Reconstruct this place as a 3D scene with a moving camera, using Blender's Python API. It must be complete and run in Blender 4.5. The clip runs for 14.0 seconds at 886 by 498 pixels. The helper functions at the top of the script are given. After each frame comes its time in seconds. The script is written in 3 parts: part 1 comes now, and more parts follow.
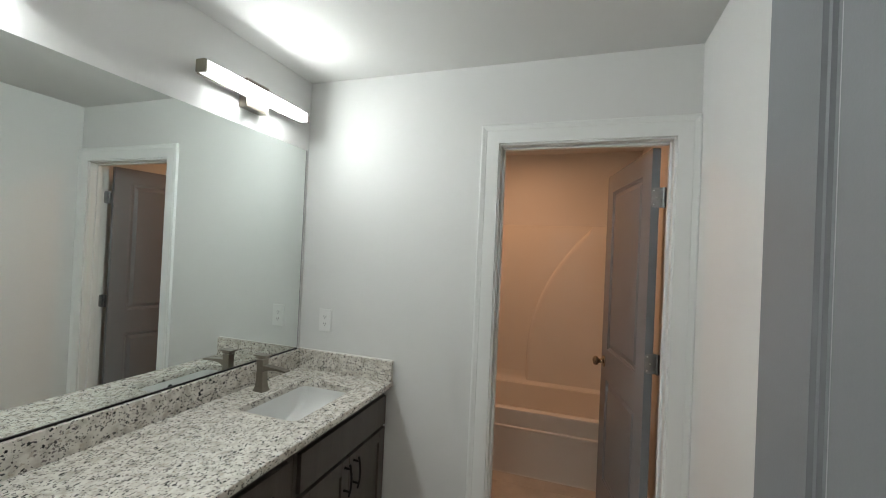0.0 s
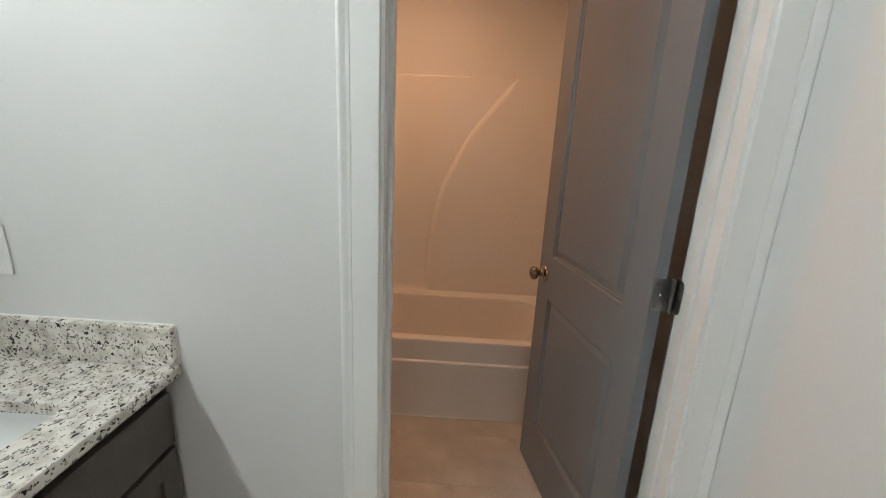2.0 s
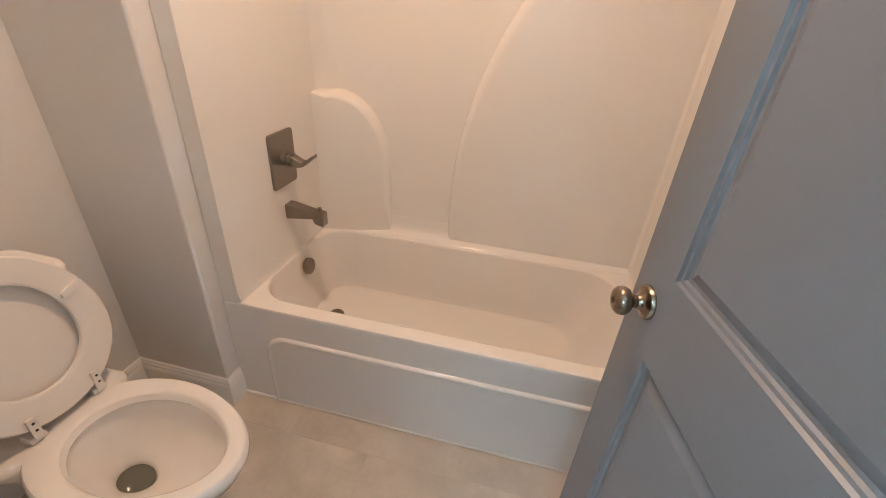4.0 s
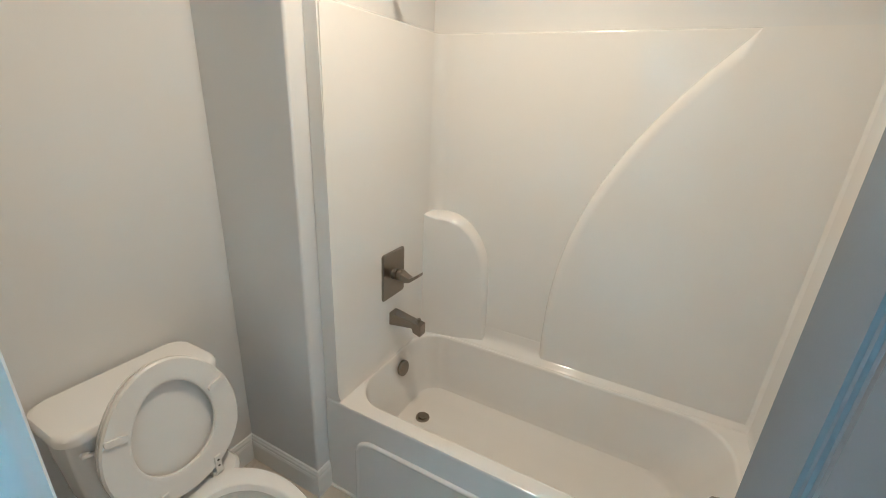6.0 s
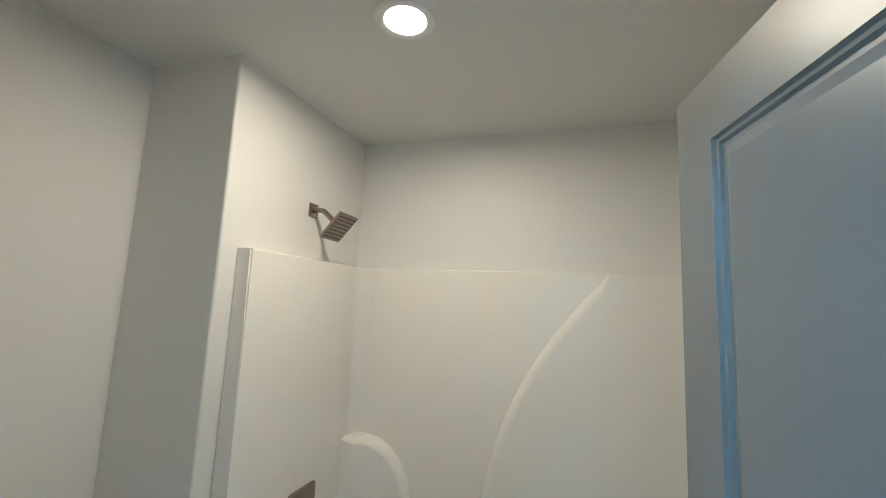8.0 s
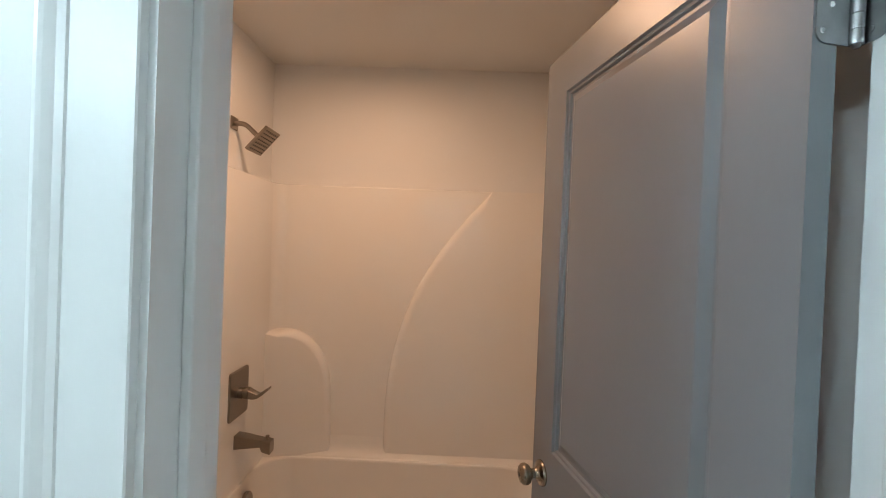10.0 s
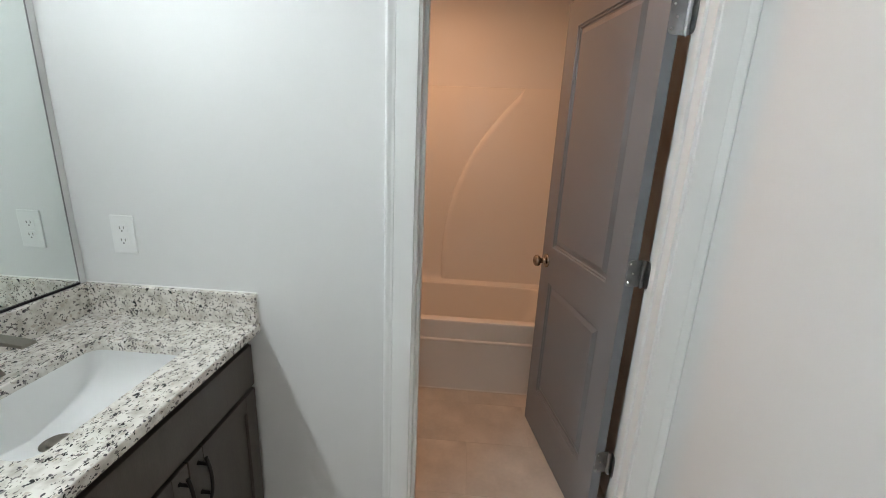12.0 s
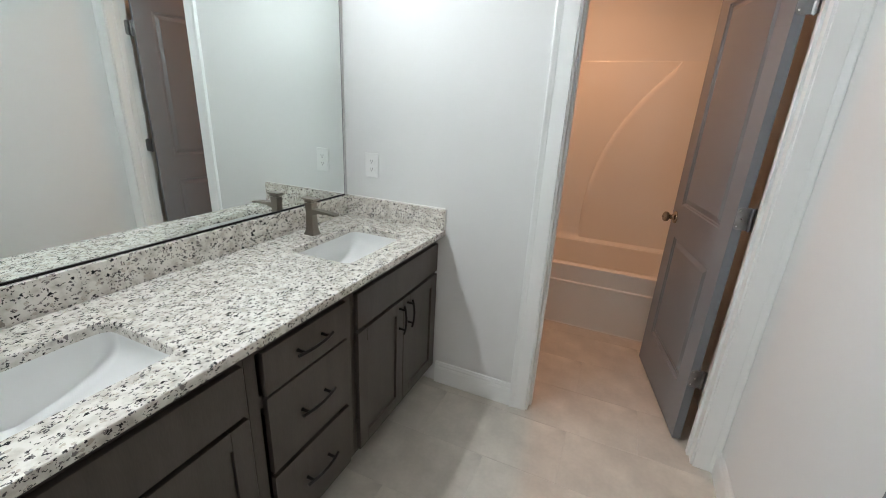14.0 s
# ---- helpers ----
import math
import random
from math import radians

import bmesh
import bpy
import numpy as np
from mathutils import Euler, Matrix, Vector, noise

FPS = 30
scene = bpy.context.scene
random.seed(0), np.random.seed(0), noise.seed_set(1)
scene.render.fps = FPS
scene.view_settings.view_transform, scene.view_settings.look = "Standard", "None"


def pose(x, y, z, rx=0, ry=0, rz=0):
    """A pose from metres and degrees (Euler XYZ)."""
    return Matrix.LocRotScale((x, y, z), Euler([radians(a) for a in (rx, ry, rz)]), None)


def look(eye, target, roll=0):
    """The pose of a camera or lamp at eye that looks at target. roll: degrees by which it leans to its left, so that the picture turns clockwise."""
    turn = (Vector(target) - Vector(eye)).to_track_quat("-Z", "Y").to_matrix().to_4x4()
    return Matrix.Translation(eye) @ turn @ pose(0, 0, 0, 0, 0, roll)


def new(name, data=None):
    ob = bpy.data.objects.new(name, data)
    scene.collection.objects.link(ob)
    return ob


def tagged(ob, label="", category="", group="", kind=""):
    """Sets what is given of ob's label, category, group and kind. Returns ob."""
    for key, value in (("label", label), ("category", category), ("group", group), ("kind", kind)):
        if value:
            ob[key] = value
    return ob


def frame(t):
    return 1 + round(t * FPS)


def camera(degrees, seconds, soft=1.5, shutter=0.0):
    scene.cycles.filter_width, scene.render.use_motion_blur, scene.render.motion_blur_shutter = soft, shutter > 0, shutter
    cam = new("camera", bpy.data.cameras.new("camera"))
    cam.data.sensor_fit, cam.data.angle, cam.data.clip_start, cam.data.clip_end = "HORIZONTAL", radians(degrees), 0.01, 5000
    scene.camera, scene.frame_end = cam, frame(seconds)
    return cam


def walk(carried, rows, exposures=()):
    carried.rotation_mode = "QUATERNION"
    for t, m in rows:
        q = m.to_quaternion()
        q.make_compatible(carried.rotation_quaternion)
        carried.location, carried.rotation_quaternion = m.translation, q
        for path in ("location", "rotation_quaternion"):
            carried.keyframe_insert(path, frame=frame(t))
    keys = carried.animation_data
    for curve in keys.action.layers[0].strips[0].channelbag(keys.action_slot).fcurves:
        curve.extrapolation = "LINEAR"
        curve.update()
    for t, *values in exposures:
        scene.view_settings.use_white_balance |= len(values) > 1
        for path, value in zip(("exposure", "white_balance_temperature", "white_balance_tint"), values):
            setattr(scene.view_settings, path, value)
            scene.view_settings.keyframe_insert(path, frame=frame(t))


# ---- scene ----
cam = camera(94.3, 14.0, soft=1.0)
PATH = [
    (0, (1.453, -1.917, 1.532), (0.818, -0.02, 1.552), 2.6),
    (0.5, (1.365, -1.786, 1.496), (0.915, 0.163, 1.453), 2.3),
    (1, (1.356, -1.552, 1.464), (1.071, 0.421, 1.299), 2.4),
    (1.5, (1.317, -1.213, 1.441), (1.164, 0.753, 1.106), 2.5),
    (2, (1.244, -0.884, 1.432), (1.176, 1.05, 0.927), 2.7),
    (2.5, (1.313, -0.558, 1.42), (1.238, 1.326, 0.753), 2.9),
    (4.8, (1.363, 0.15, 1.351), (0.795, 1.762, 0.311), 3.5),
    (5, (1.364, 0.139, 1.389), (0.737, 1.737, 0.363), 3.3),
    (5.5, (1.367, 0.115, 1.492), (0.607, 1.724, 0.58), 3.0),
    (6, (1.36, 0.071, 1.57), (0.509, 1.742, 0.875), 3.0),
    (6.5, (1.376, 0.048, 1.619), (0.479, 1.789, 1.211), 3.1),
    (7, (1.397, 0.046, 1.653), (0.54, 1.85, 1.55), 3.3),
    (7.5, (1.423, 0.011, 1.677), (0.661, 1.852, 1.841), 3.4),
    (7.7, (1.431, 0.007, 1.676), (0.717, 1.859, 1.928), 3.3),
    (10, (1.34, -0.356, 1.531), (1.308, 1.644, 1.512), 2.3),
    (10.5, (1.269, -0.559, 1.506), (1.271, 1.428, 1.279), 2.3),
    (11, (1.244, -0.779, 1.492), (1.235, 1.184, 1.111), 2.6),
    (11.5, (1.274, -0.962, 1.471), (1.235, 0.982, 1.003), 2.7),
    (12, (1.232, -1.176, 1.475), (1.111, 0.751, 0.953), 2.6),
    (12.5, (1.188, -1.363, 1.447), (0.925, 0.544, 0.903), 2.6),
    (13, (1.231, -1.511, 1.433), (0.788, 0.351, 0.852), 2.9),
    (13.5, (1.271, -1.644, 1.429), (0.65, 0.155, 0.815), 2.9),
    (14, (1.334, -1.761, 1.433), (0.581, -0.026, 0.781), 2.9),
]
walk(cam, [(t, look(eye, target, roll)) for t, eye, target, roll in PATH],
     [(0, -0.38, 6800, 10), (1.5, -0.20, 6700, 10), (2.7, 0.3, 6600, 10), (4.8, 1.35, 4150, -17), (6.2, 1.0, 4000, -22),
      (7.7, 0.7, 3850, -25), (10, 0.38, 5600, 0), (10.6, 0.3, 6400, 9), (11.5, 0.2, 6400, 10), (12.5, 0.06, 6450, 11), (14, 0.18, 6450, 12)])

# ---- world and light levels ----
world = bpy.data.worlds.new("world")
scene.world = world
world.use_nodes = True
world.node_tree.nodes["Background"].inputs["Color"].default_value = (0.5, 0.5, 0.5, 1)
world.node_tree.nodes["Background"].inputs["Strength"].default_value = 0.02
VANITY_COLOR = (0.90, 0.98, 1.0, 1)
VANITY_POWER = 135.0
DOWNLIGHT_COLOR = (1.0, 0.52, 0.28, 1)
DOWNLIGHT_POWER = 300.0
HALL_FILL_POWER = 50.0


# ---- materials ----
def material(name, color, rough=0.5, metal=0.0, spec=0.5, mottle=0.04, mottle_scale=3.0, grain=0.0, grain_scale=300.0,
             bump=0.0, bump_scale=250.0, coat=0.0, random_tint=0.0, stretch=(1, 1, 1), rough_var=0.0):
    m = bpy.data.materials.new(name)
    m.use_nodes = True
    nt = m.node_tree
    n, l = nt.nodes, nt.links
    b = n["Principled BSDF"]
    b.inputs["Roughness"].default_value = rough
    b.inputs["Metallic"].default_value = metal
    b.inputs["Specular IOR Level"].default_value = spec
    b.inputs["Coat Weight"].default_value = coat
    co = n.new("ShaderNodeTexCoord")
    mp = n.new("ShaderNodeMapping")
    mp.inputs["Scale"].default_value = stretch
    l.new(co.outputs["Object"], mp.inputs["Vector"])
    big = n.new("ShaderNodeTexNoise")
    big.inputs["Scale"].default_value = mottle_scale
    big.inputs["Detail"].default_value = 4
    l.new(mp.outputs["Vector"], big.inputs["Vector"])
    small = n.new("ShaderNodeTexNoise")
    small.inputs["Scale"].default_value = grain_scale
    small.inputs["Detail"].default_value = 3
    l.new(mp.outputs["Vector"], small.inputs["Vector"])
    r1 = n.new("ShaderNodeMapRange")
    r1.inputs["From Min"].default_value, r1.inputs["From Max"].default_value = 0.3, 0.7
    r1.inputs["To Min"].default_value, r1.inputs["To Max"].default_value = 1 - mottle, 1 + mottle
    l.new(big.outputs["Fac"], r1.inputs["Value"])
    r2 = n.new("ShaderNodeMapRange")
    r2.inputs["From Min"].default_value, r2.inputs["From Max"].default_value = 0.3, 0.7
    r2.inputs["To Min"].default_value, r2.inputs["To Max"].default_value = 1 - grain, 1 + grain
    l.new(small.outputs["Fac"], r2.inputs["Value"])
    mul = n.new("ShaderNodeMath")
    mul.operation = "MULTIPLY"
    l.new(r1.outputs["Result"], mul.inputs[0])
    l.new(r2.outputs["Result"], mul.inputs[1])
    last = mul
    if random_tint:
        info = n.new("ShaderNodeObjectInfo")
        r3 = n.new("ShaderNodeMapRange")
        r3.inputs["To Min"].default_value, r3.inputs["To Max"].default_value = 1 - random_tint, 1 + random_tint
        l.new(info.outputs["Random"], r3.inputs["Value"])
        mul2 = n.new("ShaderNodeMath")
        mul2.operation = "MULTIPLY"
        l.new(mul.outputs[0], mul2.inputs[0])
        l.new(r3.outputs["Result"], mul2.inputs[1])
        last = mul2
    sc = n.new("ShaderNodeVectorMath")
    sc.operation = "SCALE"
    sc.inputs[0].default_value = color
    l.new(last.outputs[0], sc.inputs["Scale"])
    l.new(sc.outputs["Vector"], b.inputs["Base Color"])
    if rough_var:
        rr = n.new("ShaderNodeMapRange")
        rr.inputs["From Min"].default_value, rr.inputs["From Max"].default_value = 0.3, 0.7
        rr.inputs["To Min"].default_value, rr.inputs["To Max"].default_value = rough - rough_var, rough + rough_var
        l.new(big.outputs["Fac"], rr.inputs["Value"])
        l.new(rr.outputs["Result"], b.inputs["Roughness"])
    if bump:
        bn = n.new("ShaderNodeTexNoise")
        bn.inputs["Scale"].default_value = bump_scale
        bn.inputs["Detail"].default_value = 3
        l.new(mp.outputs["Vector"], bn.inputs["Vector"])
        bu = n.new("ShaderNodeBump")
        bu.inputs["Strength"].default_value = bump
        bu.inputs["Distance"].default_value = 0.002
        l.new(bn.outputs["Fac"], bu.inputs["Height"])
        l.new(bu.outputs["Normal"], b.inputs["Normal"])
    return m


def glowing(name, color, strength):
    m = bpy.data.materials.new(name)
    m.use_nodes = True
    b = m.node_tree.nodes["Principled BSDF"]
    b.inputs["Base Color"].default_value = (0.8, 0.8, 0.8, 1)
    b.inputs["Emission Color"].default_value = color
    b.inputs["Emission Strength"].default_value = strength
    return m


def glowing_forward(name, color, strength):
    """A bar diffuser: strongest towards the room (+x) and the worktop, weak above, dimmed from middle to ends to soften
    the hot spot on the near wall.
    """
    m = glowing(name, color, strength)
    n, l = m.node_tree.nodes, m.node_tree.links
    geo = n.new("ShaderNodeNewGeometry")
    sep = n.new("ShaderNodeSeparateXYZ")
    l.new(geo.outputs["Normal"], sep.inputs[0])
    mr = n.new("ShaderNodeMapRange")
    mr.inputs["To Min"].default_value, mr.inputs["To Max"].default_value = strength * 0.03, strength
    down = n.new("ShaderNodeMath")
    down.operation = "MULTIPLY_ADD"
    down.inputs[1].default_value = -0.45
    l.new(sep.outputs["Z"], down.inputs[0])
    l.new(sep.outputs["X"], down.inputs[2])
    l.new(down.outputs[0], mr.inputs["Value"])
    co = n.new("ShaderNodeTexCoord")
    along = n.new("ShaderNodeSeparateXYZ")
    l.new(co.outputs["Generated"], along.inputs[0])
    off = n.new("ShaderNodeMath")
    off.operation = "SUBTRACT"
    off.inputs[1].default_value = 0.5
    l.new(along.outputs["Y"], off.inputs[0])
    far = n.new("ShaderNodeMath")
    far.operation = "ABSOLUTE"
    l.new(off.outputs[0], far.inputs[0])
    fade = n.new("ShaderNodeMapRange")
    fade.interpolation_type = "SMOOTHSTEP"
    fade.inputs["From Min"].default_value, fade.inputs["From Max"].default_value = 0.02, 0.48
    fade.inputs["To Min"].default_value, fade.inputs["To Max"].default_value = 1.0, 0.03
    l.new(far.outputs[0], fade.inputs["Value"])
    mul = n.new("ShaderNodeMath")
    mul.operation = "MULTIPLY"
    l.new(mr.outputs["Result"], mul.inputs[0])
    l.new(fade.outputs["Result"], mul.inputs[1])
    l.new(mul.outputs[0], n["Principled BSDF"].inputs["Emission Strength"])
    return m


def granite_material():
    m = bpy.data.materials.new("granite")
    m.use_nodes = True
    nt = m.node_tree
    n, l = nt.nodes, nt.links
    b = n["Principled BSDF"]
    b.inputs["Roughness"].default_value = 0.22
    co = n.new("ShaderNodeTexCoord")
    warp = n.new("ShaderNodeTexNoise")
    warp.inputs["Scale"].default_value = 110
    l.new(co.outputs["Object"], warp.inputs["Vector"])
    add = n.new("ShaderNodeVectorMath")
    add.operation = "MULTIPLY_ADD"
    add.inputs[1].default_value = (0.016, 0.016, 0.016)
    l.new(warp.outputs["Color"], add.inputs[0])
    l.new(co.outputs["Object"], add.inputs[2])

    def cells(scale, keep, color_in, chip, seed):
        """Chips of one colour scattered over what lies below."""
        mp = n.new("ShaderNodeMapping")
        mp.inputs["Location"].default_value = (seed, seed * 0.7, seed * 1.3)
        mp.inputs["Scale"].default_value = (1.0, 0.55, 0.8)
        mp.inputs["Rotation"].default_value = (0.3, 0.2, 0.5)
        l.new(add.outputs["Vector"], mp.inputs["Vector"])
        vo = n.new("ShaderNodeTexVoronoi")
        vo.inputs["Scale"].default_value = scale
        l.new(mp.outputs["Vector"], vo.inputs["Vector"])
        sep = n.new("ShaderNodeSeparateColor")
        l.new(vo.outputs["Color"], sep.inputs["Color"])
        lt = n.new("ShaderNodeMath")
        lt.operation = "LESS_THAN"
        lt.inputs[1].default_value = keep
        l.new(sep.outputs["Red"], lt.inputs[0])
        near = n.new("ShaderNodeMapRange")
        near.inputs["From Min"].default_value, near.inputs["From Max"].default_value = 0.46, 0.54
        near.inputs["To Min"].default_value, near.inputs["To Max"].default_value = 1, 0
        l.new(vo.outputs["Distance"], near.inputs["Value"])
        mu = n.new("ShaderNodeMath")
        mu.operation = "MULTIPLY"
        l.new(lt.outputs[0], mu.inputs[0])
        l.new(near.outputs["Result"], mu.inputs[1])
        mix = n.new("ShaderNodeMix")
        mix.data_type = "RGBA"
        l.new(mu.outputs[0], mix.inputs["Factor"])
        l.new(color_in, mix.inputs["A"])
        mix.inputs["B"].default_value = chip
        return mix.outputs["Result"]

    base = n.new("ShaderNodeTexNoise")
    base.inputs["Scale"].default_value = 32
    base.inputs["Detail"].default_value = 5
    l.new(co.outputs["Object"], base.inputs["Vector"])
    ramp = n.new("ShaderNodeValToRGB")
    ramp.color_ramp.elements[0].position, ramp.color_ramp.elements[0].color = 0.30, (0.47, 0.43, 0.375, 1)
    ramp.color_ramp.elements[1].position, ramp.color_ramp.elements[1].color = 0.58, (0.74, 0.705, 0.65, 1)
    l.new(base.outputs["Fac"], ramp.inputs["Fac"])
    c = ramp.outputs["Color"]
    c = cells(140, 0.14, c, (0.52, 0.465, 0.40, 1), 3.1)
    c = cells(150, 0.13, c, (0.23, 0.205, 0.195, 1), 7.7)
    c = cells(205, 0.11, c, (0.095, 0.088, 0.09, 1), 11.9)
    c = cells(265, 0.10, c, (0.04, 0.037, 0.037, 1), 1.9)
    c = cells(125, 0.04, c, (0.022, 0.025, 0.025, 1), 5.3)
    l.new(c, b.inputs["Base Color"])
    return m


WALL = material("wall_paint", (0.73, 0.73, 0.722), 0.55, mottle=0.012, mottle_scale=1.5, bump=0.10, bump_scale=180)
CEILING = material("ceiling_paint", (0.70, 0.697, 0.685), 0.8, mottle=0.02, mottle_scale=2.0, bump=0.2, bump_scale=120)
TRIM = material("trim_paint", (0.82, 0.83, 0.82), 0.34, mottle=0.008)
DOOR = material("door_paint", (0.18, 0.19, 0.205), 0.36, mottle=0.02, mottle_scale=5, bump=0.06, bump_scale=220)
TILE = material("porcelain_tile", (0.55, 0.508, 0.448), 0.34, mottle=0.17, mottle_scale=4.5, grain=0.03, grain_scale=60,
                bump=0.05, bump_scale=40, random_tint=0.035, rough_var=0.06)
GROUT = material("grout", (0.57, 0.53, 0.475), 0.85, mottle=0.05, mottle_scale=30, bump=0.3)
GRANITE = granite_material()
CABINET = material("stained_wood", (0.066, 0.054, 0.045), 0.40, mottle=0.14, mottle_scale=4, grain=0.10, grain_scale=60,
                   stretch=(6, 6, 0.7), bump=0.05, bump_scale=90)
# Cabinet wood with the shade of the toe recess put into its colour.
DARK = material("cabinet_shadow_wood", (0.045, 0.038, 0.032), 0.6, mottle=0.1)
BLACK = material("black_metal", (0.02, 0.018, 0.017), 0.38, metal=0.6, mottle=0.05)
NICKEL = material("brushed_nickel", (0.28, 0.25, 0.215), 0.30, metal=1.0, mottle=0.04, grain=0.05, grain_scale=300, rough_var=0.04)
KNOBMAT = material("satin_nickel_knob", (0.30, 0.255, 0.20), 0.24, metal=1.0, mottle=0.05)
STEEL = material("hinge_steel", (0.30, 0.30, 0.30), 0.30, metal=1.0, mottle=0.1, mottle_scale=40)
CHROME = material("chrome", (0.75, 0.75, 0.75), 0.08, metal=1.0, mottle=0.02)
CERAMIC = material("white_ceramic", (0.86, 0.86, 0.85), 0.10, mottle=0.01, coat=0.3)
SEAT = material("seat_plastic", (0.80, 0.79, 0.765), 0.25, mottle=0.01)
ACRYLIC = material("gelcoat_acrylic", (0.80, 0.785, 0.755), 0.07, mottle=0.015, mottle_scale=2, bump=0.05, bump_scale=7, rough_var=0.03)
MIRROR = material("mirror_silver", (0.83, 0.875, 0.855), 0.0, metal=1.0, mottle=0.0)
PLASTIC = material("white_plastic", (0.80, 0.80, 0.79), 0.3, mottle=0.01)
SLOT = material("dark_slot", (0.03, 0.03, 0.03), 0.6)
WATER = material("still_water", (0.13, 0.135, 0.11), 0.03, mottle=0.02)
CAULK = material("white_caulk", (0.78, 0.77, 0.74), 0.5, mottle=0.05, mottle_scale=20)
RUBBER = material("blue_black_plastic", (0.03, 0.035, 0.06), 0.4)
BAR = glowing_forward("lit_diffuser", VANITY_COLOR, VANITY_POWER)
BAR_ENTRY = glowing_forward("lit_diffuser_entry", VANITY_COLOR, VANITY_POWER * 2.1)
LENS = glowing("lit_downlight_lens", DOWNLIGHT_COLOR, DOWNLIGHT_POWER)
# Glow of the added fill light behind the entry doorway.
HALL_FILL = glowing("hall_fill_glow", (1.0, 0.93, 0.85, 1), HALL_FILL_POWER)


# ---- mesh tools ----
def box(bm, x0, x1, y0, y1, z0, z1):
    v = [bm.verts.new(p) for p in ((x0, y0, z0), (x1, y0, z0), (x1, y1, z0), (x0, y1, z0),
                                   (x0, y0, z1), (x1, y0, z1), (x1, y1, z1), (x0, y1, z1))]
    for f in ((3, 2, 1, 0), (4, 5, 6, 7), (0, 1, 5, 4), (1, 2, 6, 5), (2, 3, 7, 6), (3, 0, 4, 7)):
        bm.faces.new([v[i] for i in f])
    return v


def rounded_box(x0, x1, y0, y1, z0, z1, r, seg=2):
    bm = bmesh.new()
    box(bm, x0, x1, y0, y1, z0, z1)
    bmesh.ops.bevel(bm, geom=bm.edges[:], offset=r, segments=seg, profile=0.5, affect="EDGES")
    return bm


def sheet(x0, x1, y0, y1, z0, z1):
    bm = bmesh.new()
    box(bm, x0, x1, y0, y1, z0, z1)
    return bm


def part(name, bm, mat, parent=None, label="", smooth=False, kind=""):
    bmesh.ops.recalc_face_normals(bm, faces=bm.faces[:])
    me = bpy.data.meshes.new(name)
    if smooth:
        for f in bm.faces:
            f.smooth = True
        for e in bm.edges:
            if len(e.link_faces) == 2 and e.calc_face_angle(0) > radians(38):
                e.smooth = False
    bm.to_mesh(me)
    bm.free()
    me.materials.append(mat)
    ob = new(name, me)
    if smooth:
        wn = ob.modifiers.new("even_normals", "WEIGHTED_NORMAL")
        wn.keep_sharp = True
    if parent is not None:
        ob.parent = parent
    return tagged(ob, label, kind=kind)


def thing(name, label, category, at=(0, 0, 0), turn=0, group=""):
    ob = new(name)
    ob.empty_display_size = 0.1
    ob.matrix_basis = pose(*at, 0, 0, turn)
    return tagged(ob, label, category, group)


def structure(name, bm, mat, smooth=False, label=""):
    return part(name, bm, mat, None, label, smooth, "structure")


def rrect(x0, x1, y0, y1, r, k=8, m=6):
    """A rounded rectangle with k steps a corner and m steps a side."""
    pts = []
    rl, rr = r if isinstance(r, tuple) else (r, r)
    corners = (((x1 - rr, y1 - rr), 0), ((x0 + rl, y1 - rl), 90), ((x0 + rl, y0 + rl), 180), ((x1 - rr, y0 + rr), 270))
    for i, ((cx, cy), a0) in enumerate(corners):
        r = (rr, rl, rl, rr)[i]
        arc = [(cx + r * math.cos(radians(a0 + 90 * j / k)), cy + r * math.sin(radians(a0 + 90 * j / k))) for j in range(k + 1)]
        pts += arc
        (nx, ny), a1 = corners[(i + 1) % 4]
        rn = (rr, rl, rl, rr)[(i + 1) % 4]
        q = (nx + rn * math.cos(radians(a1)), ny + rn * math.sin(radians(a1)))
        p = arc[-1]
        pts += [(p[0] + (q[0] - p[0]) * s / m, p[1] + (q[1] - p[1]) * s / m) for s in range(1, m)]
    return pts


def loft(bm, loops, cap_first=False, cap_last=False):
    rings = [[bm.verts.new(p) for p in lp] for lp in loops]
    for a, b in zip(rings, rings[1:]):
        for i in range(len(a)):
            j = (i + 1) % len(a)
            bm.faces.new((a[i], a[j], b[j], b[i]))
    if cap_first:
        bm.faces.new(rings[0])
    if cap_last:
        bm.faces.new(rings[-1])
    return rings


def lathe(bm, profile, origin, axis, n=28):
    """Turns (distance along the axis, radius) about an axis."""
    a = Vector(axis).normalized()
    u = a.orthogonal().normalized()
    w = a.cross(u)
    o = Vector(origin)
    loops = [[o + a * d + (u * math.cos(2 * math.pi * i / n) + w * math.sin(2 * math.pi * i / n)) * max(r, 1e-4) for i in range(n)]
             for d, r in profile]
    loft(bm, loops, True, True)


def tube(bm, points, r, n=12, flat=1.0):
    pts = [Vector(p) for p in points]
    loops = []
    for i, p in enumerate(pts):
        d = (pts[min(i + 1, len(pts) - 1)] - pts[max(i - 1, 0)]).normalized()
        u = d.cross(Vector((0.13, 0.07, 1))).normalized()
        w = d.cross(u)
        loops.append([p + (u * math.cos(2 * math.pi * j / n) + w * math.sin(2 * math.pi * j / n) * flat) * r for j in range(n)])
    loft(bm, loops, True, True)


def prism(bm, outline, place):
    """A closed outline of (a, b), laid out at both ends by place(a, b, end)."""
    loft(bm, [[place(a, b, e) for a, b in outline] for e in (0, 1)], True, True)


# ---- plan ----
H = 2.44
SOUTH, NORTH = -1.93, 1.785
EAST = 1.902
T = 0.116
JL, JR, JT = 1.079, 1.808, 2.052
WET_X, WET_Y = 0.390, 0.965
HALL = -3.4

